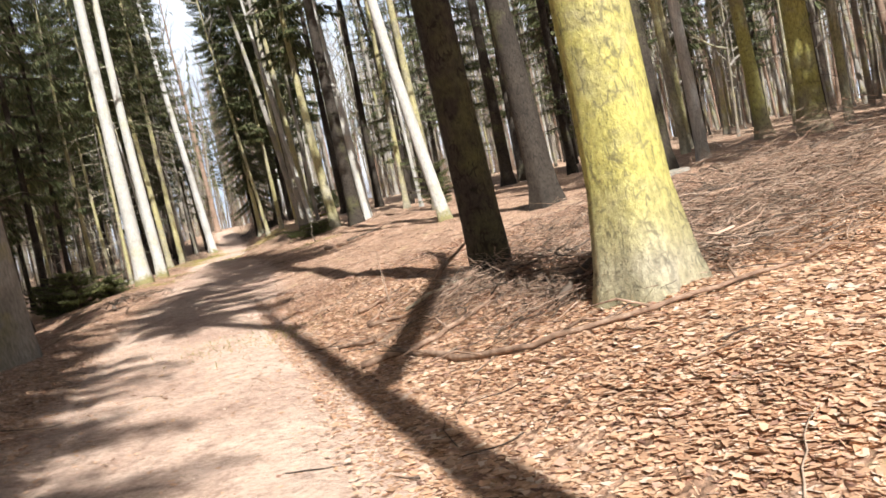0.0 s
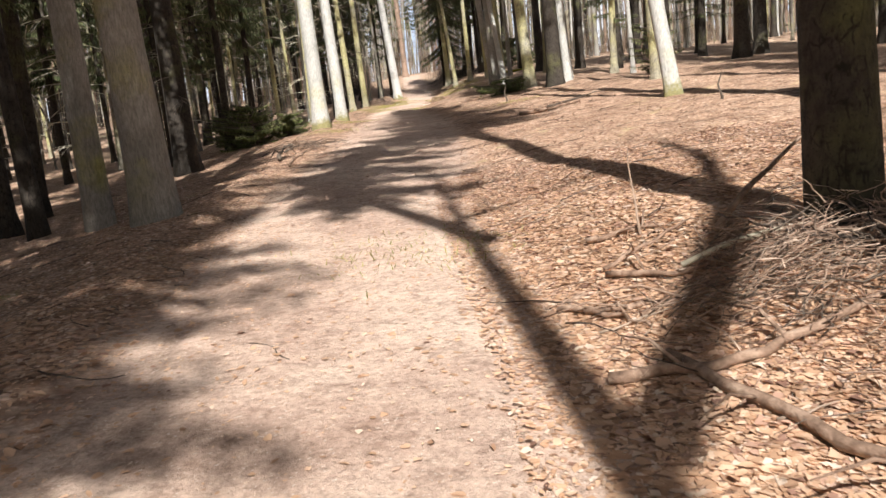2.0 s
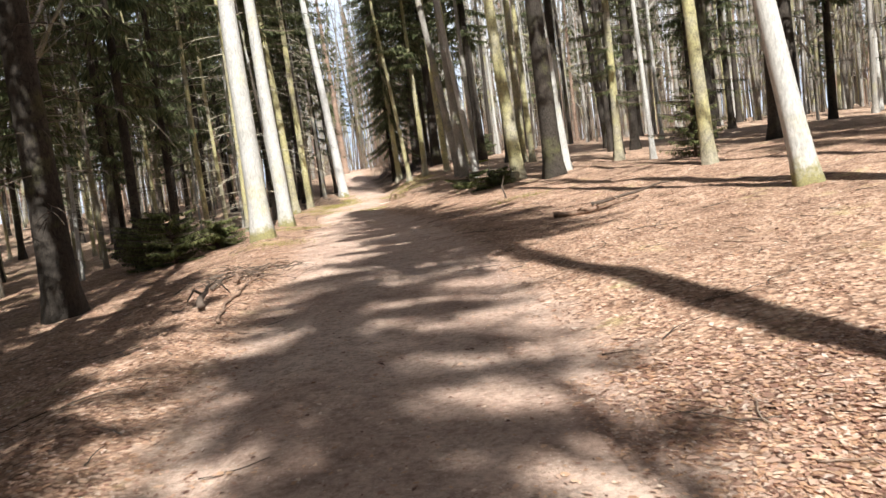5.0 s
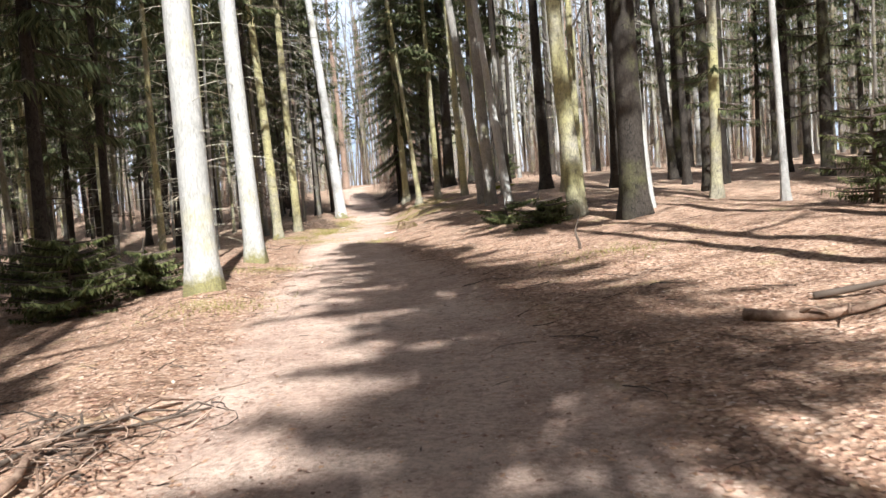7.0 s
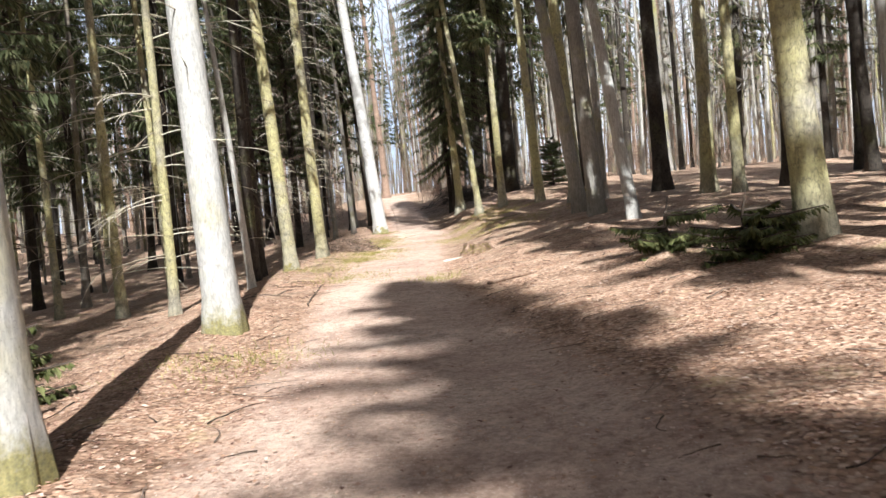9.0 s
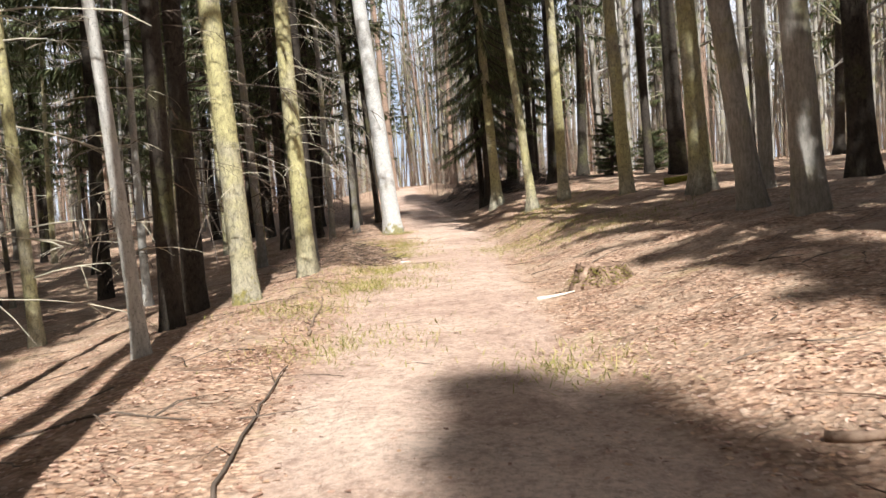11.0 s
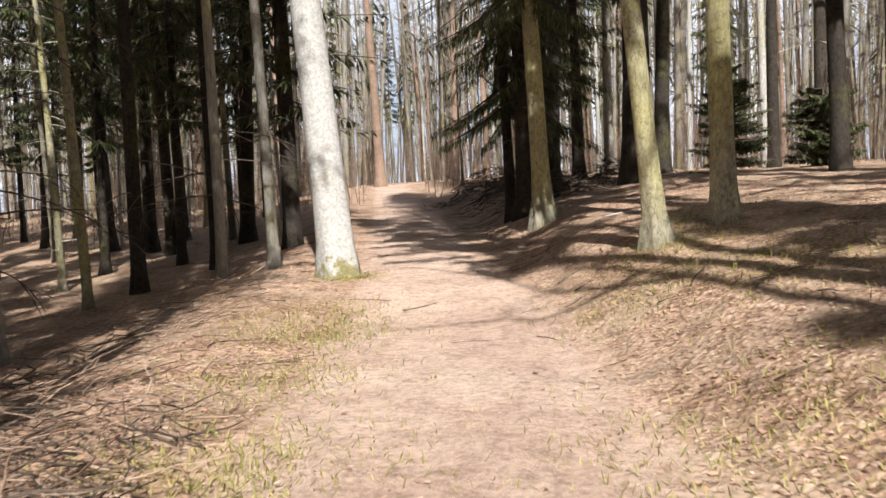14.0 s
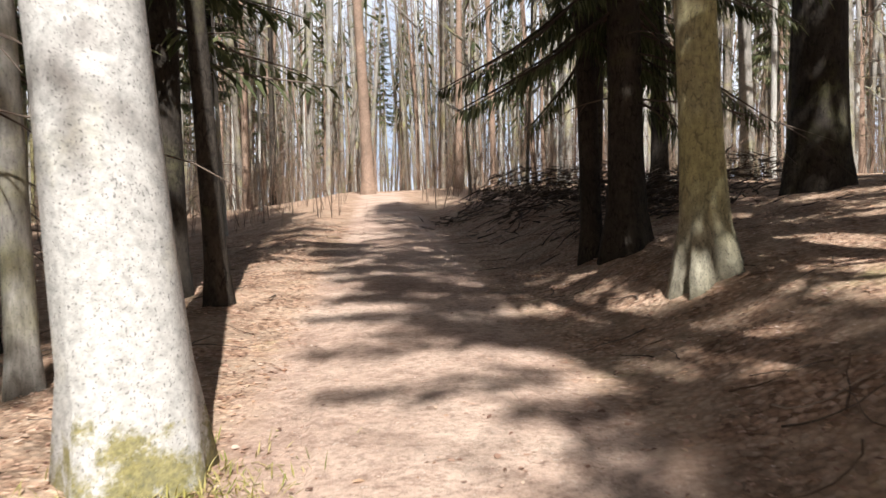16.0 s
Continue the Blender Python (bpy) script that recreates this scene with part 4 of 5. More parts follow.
def scatter():
    rnd = random.Random(7)
    spots = list(TAKEN)

    def free(x, y, gap):
        return all((x - a) ** 2 + (y - b) ** 2 > gap * gap for a, b in spots)

    def put(protos, x, y, weights):
        ob = rnd.choices(protos, weights)[0]
        s = rnd.uniform(0.8, 1.25)
        m = pose(x, y, zat(x, y), 0, 0, rnd.uniform(0, 360)) @ Matrix.Diagonal((s, s, s * rnd.uniform(0.9, 1.1), 1))
        copy_thing(ob, m)
        spots.append((x, y))

    def fill(count, x0, x1, y0, y1, gap, ok, protos, weights):
        done, tries = 0, 0
        while done < count and tries < count * 30:
            tries += 1
            x, y = rnd.uniform(x0, x1), rnd.uniform(y0, y1)
            d = float(aside(x, y))
            if ok(x, y, d) and free(x, y, gap):
                put(protos, x, y, weights)
                done += 1

    wood = SPRUCES + BEECHES
    # the dense stand beside the path
    fill(20, -13, -6, 11, 25, 1.3, lambda x, y, d: d < -3.4, wood, (3, 4, 3, 3, 3, 0, 0.5, 0, 0, 0))
    fill(118, -26, -6, 12, 52, 1.1, lambda x, y, d: d < (-3.3 if y < 22 else -2.7), wood, (4, 6, 2.5, 6, 4, 0.3, 0.5, 0.2, 1, 1))
    fill(46, -36, -8, 30, 75, 1.6, lambda x, y, d: d < -6, wood, (4, 5, 4, 5, 2, 1, 1, 1, 1, 1))
    fill(24, -16, -5.5, -6, 11, 1.4, lambda x, y, d: d < -4.2, wood, (4, 2, 6, 2, 1, 1, 0, 0, 0, 0))
    # the open wood up the slope
    fill(120, -6, 26, 22, 62, 1.5, lambda x, y, d: d > (8.0 if 30 < y < 40 else 5.0 if y < 46 else 2.5) and not (d < 7.5 and y < 26), wood, (1.6, 1.2, 1.3, 0.8, 0.8, 4, 4, 3, 3, 5))
    fill(40, 4, 28, 8, 34, 1.7, lambda x, y, d: d > 9, wood, (3, 1, 3, 0.5, 0.5, 2, 2, 2, 2, 2))
    fill(16, 5.2, 13, 0, 9, 1.5, lambda x, y, d: math.atan2(x, y) > 0.55, wood, (4, 1, 6, 1, 0, 1, 0, 0, 0, 0))
    # across the head of the path
    fill(75, -30, 14, 50, 84, 1.7, lambda x, y, d: abs(d) > 1.5, PINES + BEECHES, (4, 6, 2, 3, 1, 1, 3))
    fill(14, -16, -9.5, 41, 50, 1.3, lambda x, y, d: -5 < d < -2.4, SPRUCES, (2, 1, 6, 1, 0))
    fill(8, -9, -5, 42, 50, 1.4, lambda x, y, d: 2.4 < d < 4.5, SPRUCES, (2, 1, 6, 1, 0))
    # behind the start
    fill(24, -22, 26, -34, -15, 2.4, lambda x, y, d: True, wood, (0, 0, 0, 0, 0, 3, 2, 3, 2, 1))
    fill(24, -40, 50, -10, 20, 2.4, lambda x, y, d: x < -14 or x > 13, wood, (0, 0, 0, 0, 0, 3, 2, 3, 2, 1))


scatter()
for ob in SPRUCES + BEECHES + PINES:
    k = (SPRUCES + BEECHES + PINES).index(ob)
    x, y = -26 + 4.2 * k, 88 + 1.3 * (k % 3)
    ob.matrix_world = pose(x, y, zat(x, y))


def far_wood():
    """Trunks and bare twigs too far off to count."""
    rnd = random.Random(3)
    pale, dark, red, twigs, green = Build(), Build(), Build(), Build(), Build()
    for i in range(2900):
        x = rnd.uniform(-80, 70)
        y = rnd.uniform(16, 115)
        d = float(aside(x, y))
        if not (y > 62 or d < -20 or d > 20) or (abs(d) < 1.5 and y < 72):
            continue
        h, r, z = rnd.uniform(12, 18), rnd.uniform(0.05, 0.15), zat(x, y)
        lx = rnd.gauss(0, 0.05)
        rnd.choices((pale, dark, red), (3, 5, 2))[0].tube([(x, y, z - 0.2), (x + lx * h * 0.5, y, z + h * 0.5), (x + lx * h, y, z + h)], [r, r * 0.8, r * 0.25], 6, False)
        if rnd.random() < 0.75:
            for _ in range(34):
                t = rnd.uniform(0.06, 1)
                p = Vector((x + lx * h * t, y, z + h * t))
                w = Vector((rnd.uniform(-1, 1), rnd.uniform(-1, 1), rnd.uniform(0.1, 1.2))).normalized()
                l = rnd.uniform(0.8, 2.6)
                twigs.tube([p, p + w * l + Vector((0, 0, 0.2))], [0.015, 0.004], 3, False)
        else:
            for _ in range(80):
                t = rnd.uniform(0.3, 1)
                p = Vector((x + lx * h * t, y, z + h * t))
                w = Vector((rnd.uniform(-1, 1), rnd.uniform(-1, 1), rnd.uniform(-0.6, 0.1))).normalized()
                green.blade(p, w, rnd.uniform(0.5, 1.6) * (1.2 - t), rnd.uniform(0.05, 0.12), 0.3)
    base = new("far_wood")
    tagged(base, "distant mixed wood of bare trunks and spruces", "trees", kind="stuff")
    for name, b, m in (("far_pale_trunks", pale, BARK_GREY), ("far_dark_trunks", dark, BARK_FAR), ("far_red_trunks", red, BARK_PINE), ("far_twigs", twigs, DEAD_TWIG), ("far_needles", green, NEEDLES)):
        tagged(part(name, b, m, base), kind="stuff")


far_wood()


# ---- young spruces ----
def sapling(x, y, height, width, seed, label, name="young_spruce", low=0.05, mat=None, per=8, blades=44, wide=0.018):
    rnd = random.Random(seed)
    t = empty(name, x, y)
    tagged(t, label, "shrub")
    pts = [Vector((0.02 * math.sin(i), 0.02 * math.cos(i), -0.05 + (height + 0.05) * i / 8)) for i in range(9)]
    b = Build()
    b.tube(pts, [0.025 * (1.05 - i / 8) * (0.5 + height / 2) + 0.003 for i in range(9)], 6, False)
    part("stem", b, DARK_TWIG, t)
    w, g = Build(), Build()
    needle_crown(w, g, pts, height, low, width, rnd, step=height * 0.06, per=per, blades=blades, droop=0.2, size=0.36, wide=wide)
    tagged(part("branchwork", w, DARK_TWIG, t), kind="stuff")
    tagged(part("foliage", g, mat or NEEDLES_YOUNG, t, "green needles", False), kind="stuff")


sapling(-8.1, 18.4, 1.0, 0.8, 201, "low dark green young spruces at the wood's edge")
sapling(-8.9, 19.3, 1.1, 0.9, 202, "low dark green young spruces at the wood's edge")
sapling(-7.9, 19.6, 0.7, 0.6, 203, "low dark green young spruces at the wood's edge")
sapling(-9.6, 20.6, 0.9, 0.8, 212, "low dark green young spruces at the wood's edge")
sapling(0.63, 11.5, 0.30, 0.30, 204, "small bright green spruce shrub on the leaf litter")
sapling(-2.68, 18.6, 0.35, 0.25, 205, "tiny young spruce in the leaf litter")
sapling(-3.1, 22.0, 0.5, 0.5, 206, "low young spruce in the shade")
sapling(-3.6, 22.9, 0.45, 0.55, 207, "low young spruce in the shade")
sapling(-5.3, 41.0, 1.7, 0.6, 208, "dark young spruce under the trees", mat=NEEDLES)
sapling(0.3, 18.9, 1.25, 0.6, 209, "airy young spruce with pale green tips on the slope", per=6, blades=34, wide=0.010)
sapling(-4.4, 39.6, 1.2, 0.5, 211, "dark young spruce under the trees", mat=NEEDLES)


# ---- dead wood on the ground ----
def stick(build, x, y, turn, length, r, rnd, lift=0.0, rise=0.0, sides=5, bend=0.12, n=6):
    """A crooked stick lying on the ground, or leaning up by rise."""
    pts = []
    px, py, a = x, y, turn
    for i in range(n + 1):
        u = i / n
        pts.append(Vector((px, py, zat(px, py) + r * 0.8 + lift + rise * u)))
        a += rnd.uniform(-bend, bend) * 2
        px, py = px + math.cos(a) * length / n, py + math.sin(a) * length / n
    build.tube(pts, [r * (1.05 - 0.7 * i / n) for i in range(n + 1)], sides)
    return pts


def fallen_branch(x, y, turn, length, r, seed, label, mat=DEAD_WOOD, forks=2, lift=0.0, rise=0.0):
    rnd = random.Random(seed)
    b = Build()
    pts = stick(b, x, y, turn, length, r, rnd, lift, rise, 8)
    ob = new("fallen_branch", b.mesh("fallen_branch", mat))
    for _ in range(forks):
        p = pts[rnd.randint(2, 5)]
        a = turn + rnd.choice((-1, 1)) * rnd.uniform(0.4, 0.9)
        l = length * rnd.uniform(0.2, 0.4)
        e = (p.x + math.cos(a) * l, p.y + math.sin(a) * l)
        s = Build()
        s.tube([p, (p.x + math.cos(a) * l / 2, p.y + math.sin(a) * l / 2, p.z + 0.04), (e[0], e[1], zat(*e) + 0.02 + rnd.uniform(0, 0.08))], [r * 0.5, r * 0.4, r * 0.15], 5)
        part("side_twig", s, mat, ob)
    return tagged(ob, label, "branch", "fallen branches")


def long_branch(points, r, label, mat=DEAD_WOOD, seed=1):
    """A long branch bent along a few places on the ground."""
    rnd = random.Random(seed)
    line = []
    for (xa, ya), (xb, yb) in zip(points, points[1:]):
        for k in range(5):
            x, y = xa + (xb - xa) * k / 5 + rnd.uniform(-0.012, 0.012), ya + (yb - ya) * k / 5 + rnd.uniform(-0.012, 0.012)
            line.append(Vector((x, y, zat(x, y) + r * 0.9 + rnd.uniform(0, 0.012))))
    n = len(line)
    b = Build()
    b.tube(line, [r * (1.1 - 0.75 * k / n) * rnd.uniform(0.92, 1.08) for k in range(n)], 8)
    ob = new("fallen_branch", b.mesh("fallen_branch", mat))
    for k in range(3, n - 1, 4):
        a, l, p = rnd.uniform(0, 6.28), rnd.uniform(0.12, 0.35), line[k]
        s = Build()
        s.tube([p, p + Vector((math.cos(a) * l / 2, math.sin(a) * l / 2, 0.05)), p + Vector((math.cos(a) * l, math.sin(a) * l, 0.03))], [r * 0.4, r * 0.3, r * 0.12], 5)
        part("side_twig", s, mat, ob)
    return tagged(ob, label, "branch", "fallen branches")


long_branch([(-0.33, 4.38), (0.0, 3.75), (0.31, 3.32), (0.78, 3.08), (1.2, 3.15), (1.6, 3.35)], 0.017, "long crooked fallen branch on the leaves", DEAD_WOOD, 3)
long_branch([(-0.5, 4.27), (-0.15, 4.25), (0.16, 4.33), (0.5, 4.55)], 0.019, "thick bare fallen branch on the leaves", DEAD_WOOD, 4)
long_branch([(-7.55, 25.3), (-7.72, 25.9), (-7.85, 26.4), (-8.02, 27.0)], 0.009, "long thin fallen branch along the path edge", DEAD_TWIG, 5)
long_branch([(-6.95, 22.8), (-7.12, 23.4), (-7.25, 24.0), (-7.4, 24.6)], 0.007, "thin dark fallen branch along the path edge", DARK_TWIG, 6)
long_branch([(-1.95, 14.7), (-1.6, 14.45), (-1.3, 14.5), (-1.0, 14.9)], 0.030, "fallen branch on sunlit leaves", DEAD_WOOD, 7)
fallen_branch(-0.40, 4.75, 0.5, 0.8, 0.013, 304, "bare stick on the leaves", DEAD_WOOD, 0)
fallen_branch(-0.25, 4.95, 0.25, 0.9, 0.011, 305, "pale bare stick on the brush", PALE_TWIG, 1, 0.05)
fallen_branch(-0.10, 5.25, 0.9, 0.7, 0.014, 306, "broken branch leaning up against a trunk", DEAD_WOOD, 0, 0.02, 0.3)
fallen_branch(-0.38, 5.5, 1.7, 0.25, 0.006, 307, "thin upright broken stick", DEAD_TWIG, 0, 0, 0.33)
for points, r, mat, seed in (
        ([(-0.52, 5.27), (-0.35, 5.37), (-0.16, 5.50)], 0.011, DEAD_WOOD, 31), ([(-0.69, 4.97), (-0.50, 4.80), (-0.33, 4.61)], 0.013, DEAD_WOOD, 32),
        ([(-0.52, 5.18), (-0.28, 5.00), (-0.10, 4.92)], 0.014, DEAD_WOOD, 33), ([(-0.22, 5.06), (-0.08, 5.16), (0.06, 5.27)], 0.010, DEAD_WOOD, 34),
        ([(-0.60, 4.87), (-0.35, 4.82), (-0.12, 4.73)], 0.013, DEAD_WOOD, 35), ([(-0.61, 5.64), (-0.45, 5.60), (-0.25, 5.48)], 0.014, DEAD_WOOD, 36),
        ([(1.4, 4.2), (1.9, 4.7), (2.3, 5.1)], 0.013, DEAD_WOOD, 37), ([(2.0, 6.2), (2.6, 6.0), (3.1, 6.1)], 0.020, DARK_TWIG, 38)):
    long_branch(points, r, "bare broken stick lying on the brush", mat, seed)
fallen_branch(0.5, 3.7, 0.7, 0.55, 0.020, 308, "dark broken branch by a trunk", DARK_TWIG, 1, 0.03, 0.18)
fallen_branch(-1.55, 14.85, 0.25, 0.75, 0.022, 309, "crooked fallen branch on the leaves", DARK_TWIG, 1, 0, 0.1)
fallen_branch(-4.55, 11.4, 1.9, 0.6, 0.028, 311, "dark fallen branch beside the path", DARK_TWIG, 2, 0.02, 0.08)
fallen_branch(-4.85, 12.3, 1.6, 1.2, 0.016, 312, "crooked twiggy branch beside the path", DARK_TWIG, 3, 0.02)
fallen_branch(-4.72, 12.5, 1.75, 1.0, 0.018, 313, "crooked twiggy branch beside the path", DEAD_WOOD, 3, 0.03)
fallen_branch(-4.98, 12.6, 1.55, 1.1, 0.014, 314, "crooked twiggy branch beside the path", DARK_TWIG, 3, 0.05)
fallen_branch(-4.85, 12.9, 1.6, 0.8, 0.020, 315, "thick bent branch beside the path", DEAD_WOOD, 1, 0.04)
fallen_branch(-8.3, 23.5, 0.2, 0.9, 0.008, 318, "thin branch on the litter", DARK_TWIG, 3)
fallen_branch(-5.25, 23.1, -0.4, 0.5, 0.018, 319, "short rotten branch on the leaves", DEAD_WOOD, 0)
fallen_branch(-8.05, 29.88, 0.1, 0.12, 0.014, 320, "bleached piece of wood on the leaves", WHITE_CHIP, 0)
fallen_branch(-6.25, 26.3, 0.3, 0.26, 0.014, 321, "bleached piece of wood on the leaves", WHITE_CHIP, 0)
fallen_branch(-10.3, 34.2, 0.5, 0.9, 0.007, 322, "thin bare branch over the bank", DEAD_TWIG, 3, 0.05)
fallen_branch(-10.5, 33.4, 0.7, 1.0, 0.007, 323, "thin bare branch over the bank", DEAD_TWIG, 3, 0.05)
fallen_branch(-8.6, 34.3, 0.7, 0.35, 0.012, 324, "small dark stick by the path", DARK_TWIG, 0)
fallen_branch(-7.15, 36.9, 0.3, 0.35, 0.012, 325, "bleached stick in the shade", WHITE_CHIP, 0)
fallen_branch(-4.7, 34.0, 0.2, 0.8, 0.06, 326, "mossy rotten log under the trees", MOSS, 0)


def cut_log(x, y, turn, length, r, label):
    rnd = random.Random(5)
    t = empty("cut_log", x, y)
    tagged(t, label, "log")
    c, s = math.cos(turn), math.sin(turn)
    b = Build()
    pts = [Vector((c * length * u, s * length * u, r * 0.9)) for u in (0, 0.2, 0.4, 0.6, 0.8, 1.0)]
    b.tube(pts, [r * rnd.uniform(0.94, 1.05) for _ in pts], 14, False)
    part("bark", b, BARK_GREY, t)
    e = Build()
    e.tube([Vector((-0.004 * c, -0.004 * s, r * 0.9)), Vector((0.02 * c, 0.02 * s, r * 0.9))], [r * 0.93, r * 0.93], 14)
    e.tube([Vector((c * (length - 0.02), s * (length - 0.02), r * 0.9)), Vector((c * (length + 0.004), s * (length + 0.004), r * 0.9))], [r * 0.93, r * 0.93], 14)
    part("cut_face", e, CUT_WOOD, t, "pale sawn wood")


for points, r, seed in (([(-8.25, 29.55), (-8.5, 29.85), (-8.6, 30.2)], 0.014, 41), ([(-8.3, 29.75), (-8.6, 29.7), (-8.85, 29.8)], 0.012, 42), ([(-8.35, 30.35), (-8.5, 30.1), (-8.7, 29.9)], 0.011, 43),
                         ([(-4.24, 10.95), (-4.45, 11.6), (-4.6, 12.4), (-4.76, 13.4)], 0.013, 44), ([(-4.69, 12.85), (-4.8, 13.3), (-4.91, 13.73)], 0.018, 45)):
    long_branch(points, r, "crooked dry branch beside the path", DEAD_WOOD, seed)
cut_log(2.0, 9.3, 0.35, 1.2, 0.07, "grey log with a pale sawn end among the trees")


def stump(x, y, r, h):
    """A rotten stump with a broken rim and moss on its flanks."""
    t = empty("tree_stump", x, y)
    tagged(t, "low rotten tree stump with moss on its flanks", "stump")
    body, top, n = Build(), Build(), 32
    levels = (-0.08, 0.0, 0.06, 0.12, 0.18, 1.0)
    rim = []
    for i, lv in enumerate(levels):
        for k in range(n):
            a = 2 * math.pi * k / n
            nz = noise.noise(Vector((2.5 * math.cos(a), 2.5 * math.sin(a), 4.0)))
            rr = r * (1 + 0.18 * nz + 0.45 * math.exp(-max(lv, 0) * h / 0.06) * (0.6 + 0.4 * math.cos(5 * a))) * (1 - 0.12 * max(lv, 0))
            z = lv if lv <= 0.0 else lv * h * (1 + (0.3 * nz + 0.12 * noise.noise(Vector((5 * math.cos(a), 5 * math.sin(a), 9)))) * (lv == 1.0))
            body.v.append((rr * math.cos(a), rr * math.sin(a), z))
            if i == len(levels) - 1:
                rim.append((rr * math.cos(a), rr * math.sin(a), z))
    for i in range(len(levels) - 1):
        for k in range(n):
            j = (k + 1) % n
            body.f.append((i * n + k, i * n + j, (i + 1) * n + j, (i + 1) * n + k))
    part("flank", body, DEAD_WOOD, t)
    for ring, (s, dz) in enumerate(((0.97, 0.0), (0.7, -0.03), (0.35, -0.06), (0.0, -0.07))):
        for k, (px, py, pz) in enumerate(rim):
            top.v.append((px * s, py * s, (pz if s > 0.9 else 0.5 * pz + 0.5 * h) + dz + 0.012 * noise.noise(Vector((px * s * 20, py * s * 20, 1)))))
    for ring in range(3):
        for k in range(n):
            j = (k + 1) % n
            top.f.append((ring * n + k, ring * n + j, (ring + 1) * n + j, (ring + 1) * n + k))
    part("broken_top", top, DEAD_WOOD, t, "pale rotten wood")
    rnd = random.Random(9)
    cover = Build()
    for k in range(700):
        a = rnd.uniform(2.6, 6.0)
        z = rnd.uniform(0, h)
        rr = r * (1.02 + 0.4 * math.exp(-z / 0.06)) * (1 - 0.12 * z / h)
        p = Vector((rr * math.cos(a), rr * math.sin(a), z))
        cover.blade(p, Vector((math.cos(a), math.sin(a), rnd.uniform(-0.4, 0.8))).normalized(), rnd.uniform(0.008, 0.02), 0.006, 0.004)
    part("moss_cover", cover, MOSS, t, "yellow-green moss")


stump(-5.80, 26.5, 0.18, 0.12)


def brush(name, label, spots, seed, mats, thick=1.0):
    """Heaps of dry twigs: spots of (x, y, spread, height, how many)."""
    rnd = random.Random(seed)
    heap = empty(name, spots[0][0], spots[0][1], 0)
    heap.matrix_world = Matrix()
    tagged(heap, label, "brush", kind="stuff")
    for mat in mats:
        b = Build()
        for x, y, spread, high, count in spots:
            for _ in range(count // len(mats)):
                px, py = rnd.gauss(x, spread / 2), rnd.gauss(y, spread / 2)
                up = high * max(0, 1 - ((px - x) ** 2 + (py - y) ** 2) / (spread * spread)) * rnd.random()
                stick(b, px, py, rnd.uniform(0, 6.28), rnd.uniform(0.07, 0.42), thick * rnd.uniform(0.0012, 0.0042) * rnd.choice((0.7, 1, 1, 1.5)), rnd, up, rnd.uniform(-0.05, 0.10), 3, 0.6, 4)
        tagged(part("twig_tangle", b, mat, heap), kind="stuff")


brush("brush_pile", "tangled heap of dry twigs round the trunks", [(0.4, 4.75, 0.7, 0.16, 620), (0.75, 4.0, 0.5, 0.14, 420), (0.55, 3.85, 0.35, 0.10, 260), (1.5, 4.6, 0.9, 0.14, 1300), (2.4, 5.6, 1.2, 0.20, 1700), (0.1, 4.75, 0.45, 0.10, 420), (3.6, 7.5, 1.5, 0.4, 800), (2.1, 4.2, 0.8, 0.14, 1000), (1.4, 6.6, 1.0, 0.25, 700), (1.25, 3.75, 0.4, 0.12, 420), (0.9, 5.6, 0.7, 0.2, 500), (3.2, 5.4, 1.0, 0.18, 800)], 401, (DEAD_TWIG, DRY_TWIG, DARK_TWIG, DRY_TWIG), 0.75)
brush("brush_pile", "coarse curved dead twigs standing up from the brush", [(0.55, 4.55, 0.5, 0.16, 90), (0.8, 3.95, 0.35, 0.14, 70), (0.25, 4.9, 0.4, 0.10, 60), (1.6, 4.8, 0.8, 0.22, 110), (2.6, 5.8, 1.1, 0.25, 120), (1.3, 3.8, 0.4, 0.12, 60)], 405, (DRY_TWIG, DARK_TWIG), 1.7)
brush("twig_heap", "small heap of dark dry twigs beside the path", [(-8.5, 30.2, 0.30, 0.22, 260), (-8.4, 29.65, 0.28, 0.10, 160), (-8.75, 30.6, 0.3, 0.20, 150), (-8.9, 30.0, 0.3, 0.2, 130)], 402, (DRY_TWIG, DEAD_TWIG, DARK_TWIG), 1.2)
brush("dry_thicket", "dry brown stems along the path edge", [(-9.75, 32.0, 0.5, 0.22, 170), (-10.3, 33.8, 0.6, 0.20, 150), (-10.4, 35.2, 0.5, 0.2, 110), (-4.9, 13.0, 0.5, 0.10, 200), (-9.0, 31.2, 0.5, 0.2, 200)], 403, (DRY_TWIG, DARK_TWIG))
brush("dark_thicket", "dark tangled undergrowth in the shade", [(-8.4, 43.5, 1.0, 0.5, 700), (-9.4, 46.0, 1.0, 0.5, 600), (-7.0, 42.6, 0.9, 0.35, 400), (-7.9, 41.2, 0.7, 0.3, 500)], 404, (DARK_TWIG,), 2.2)


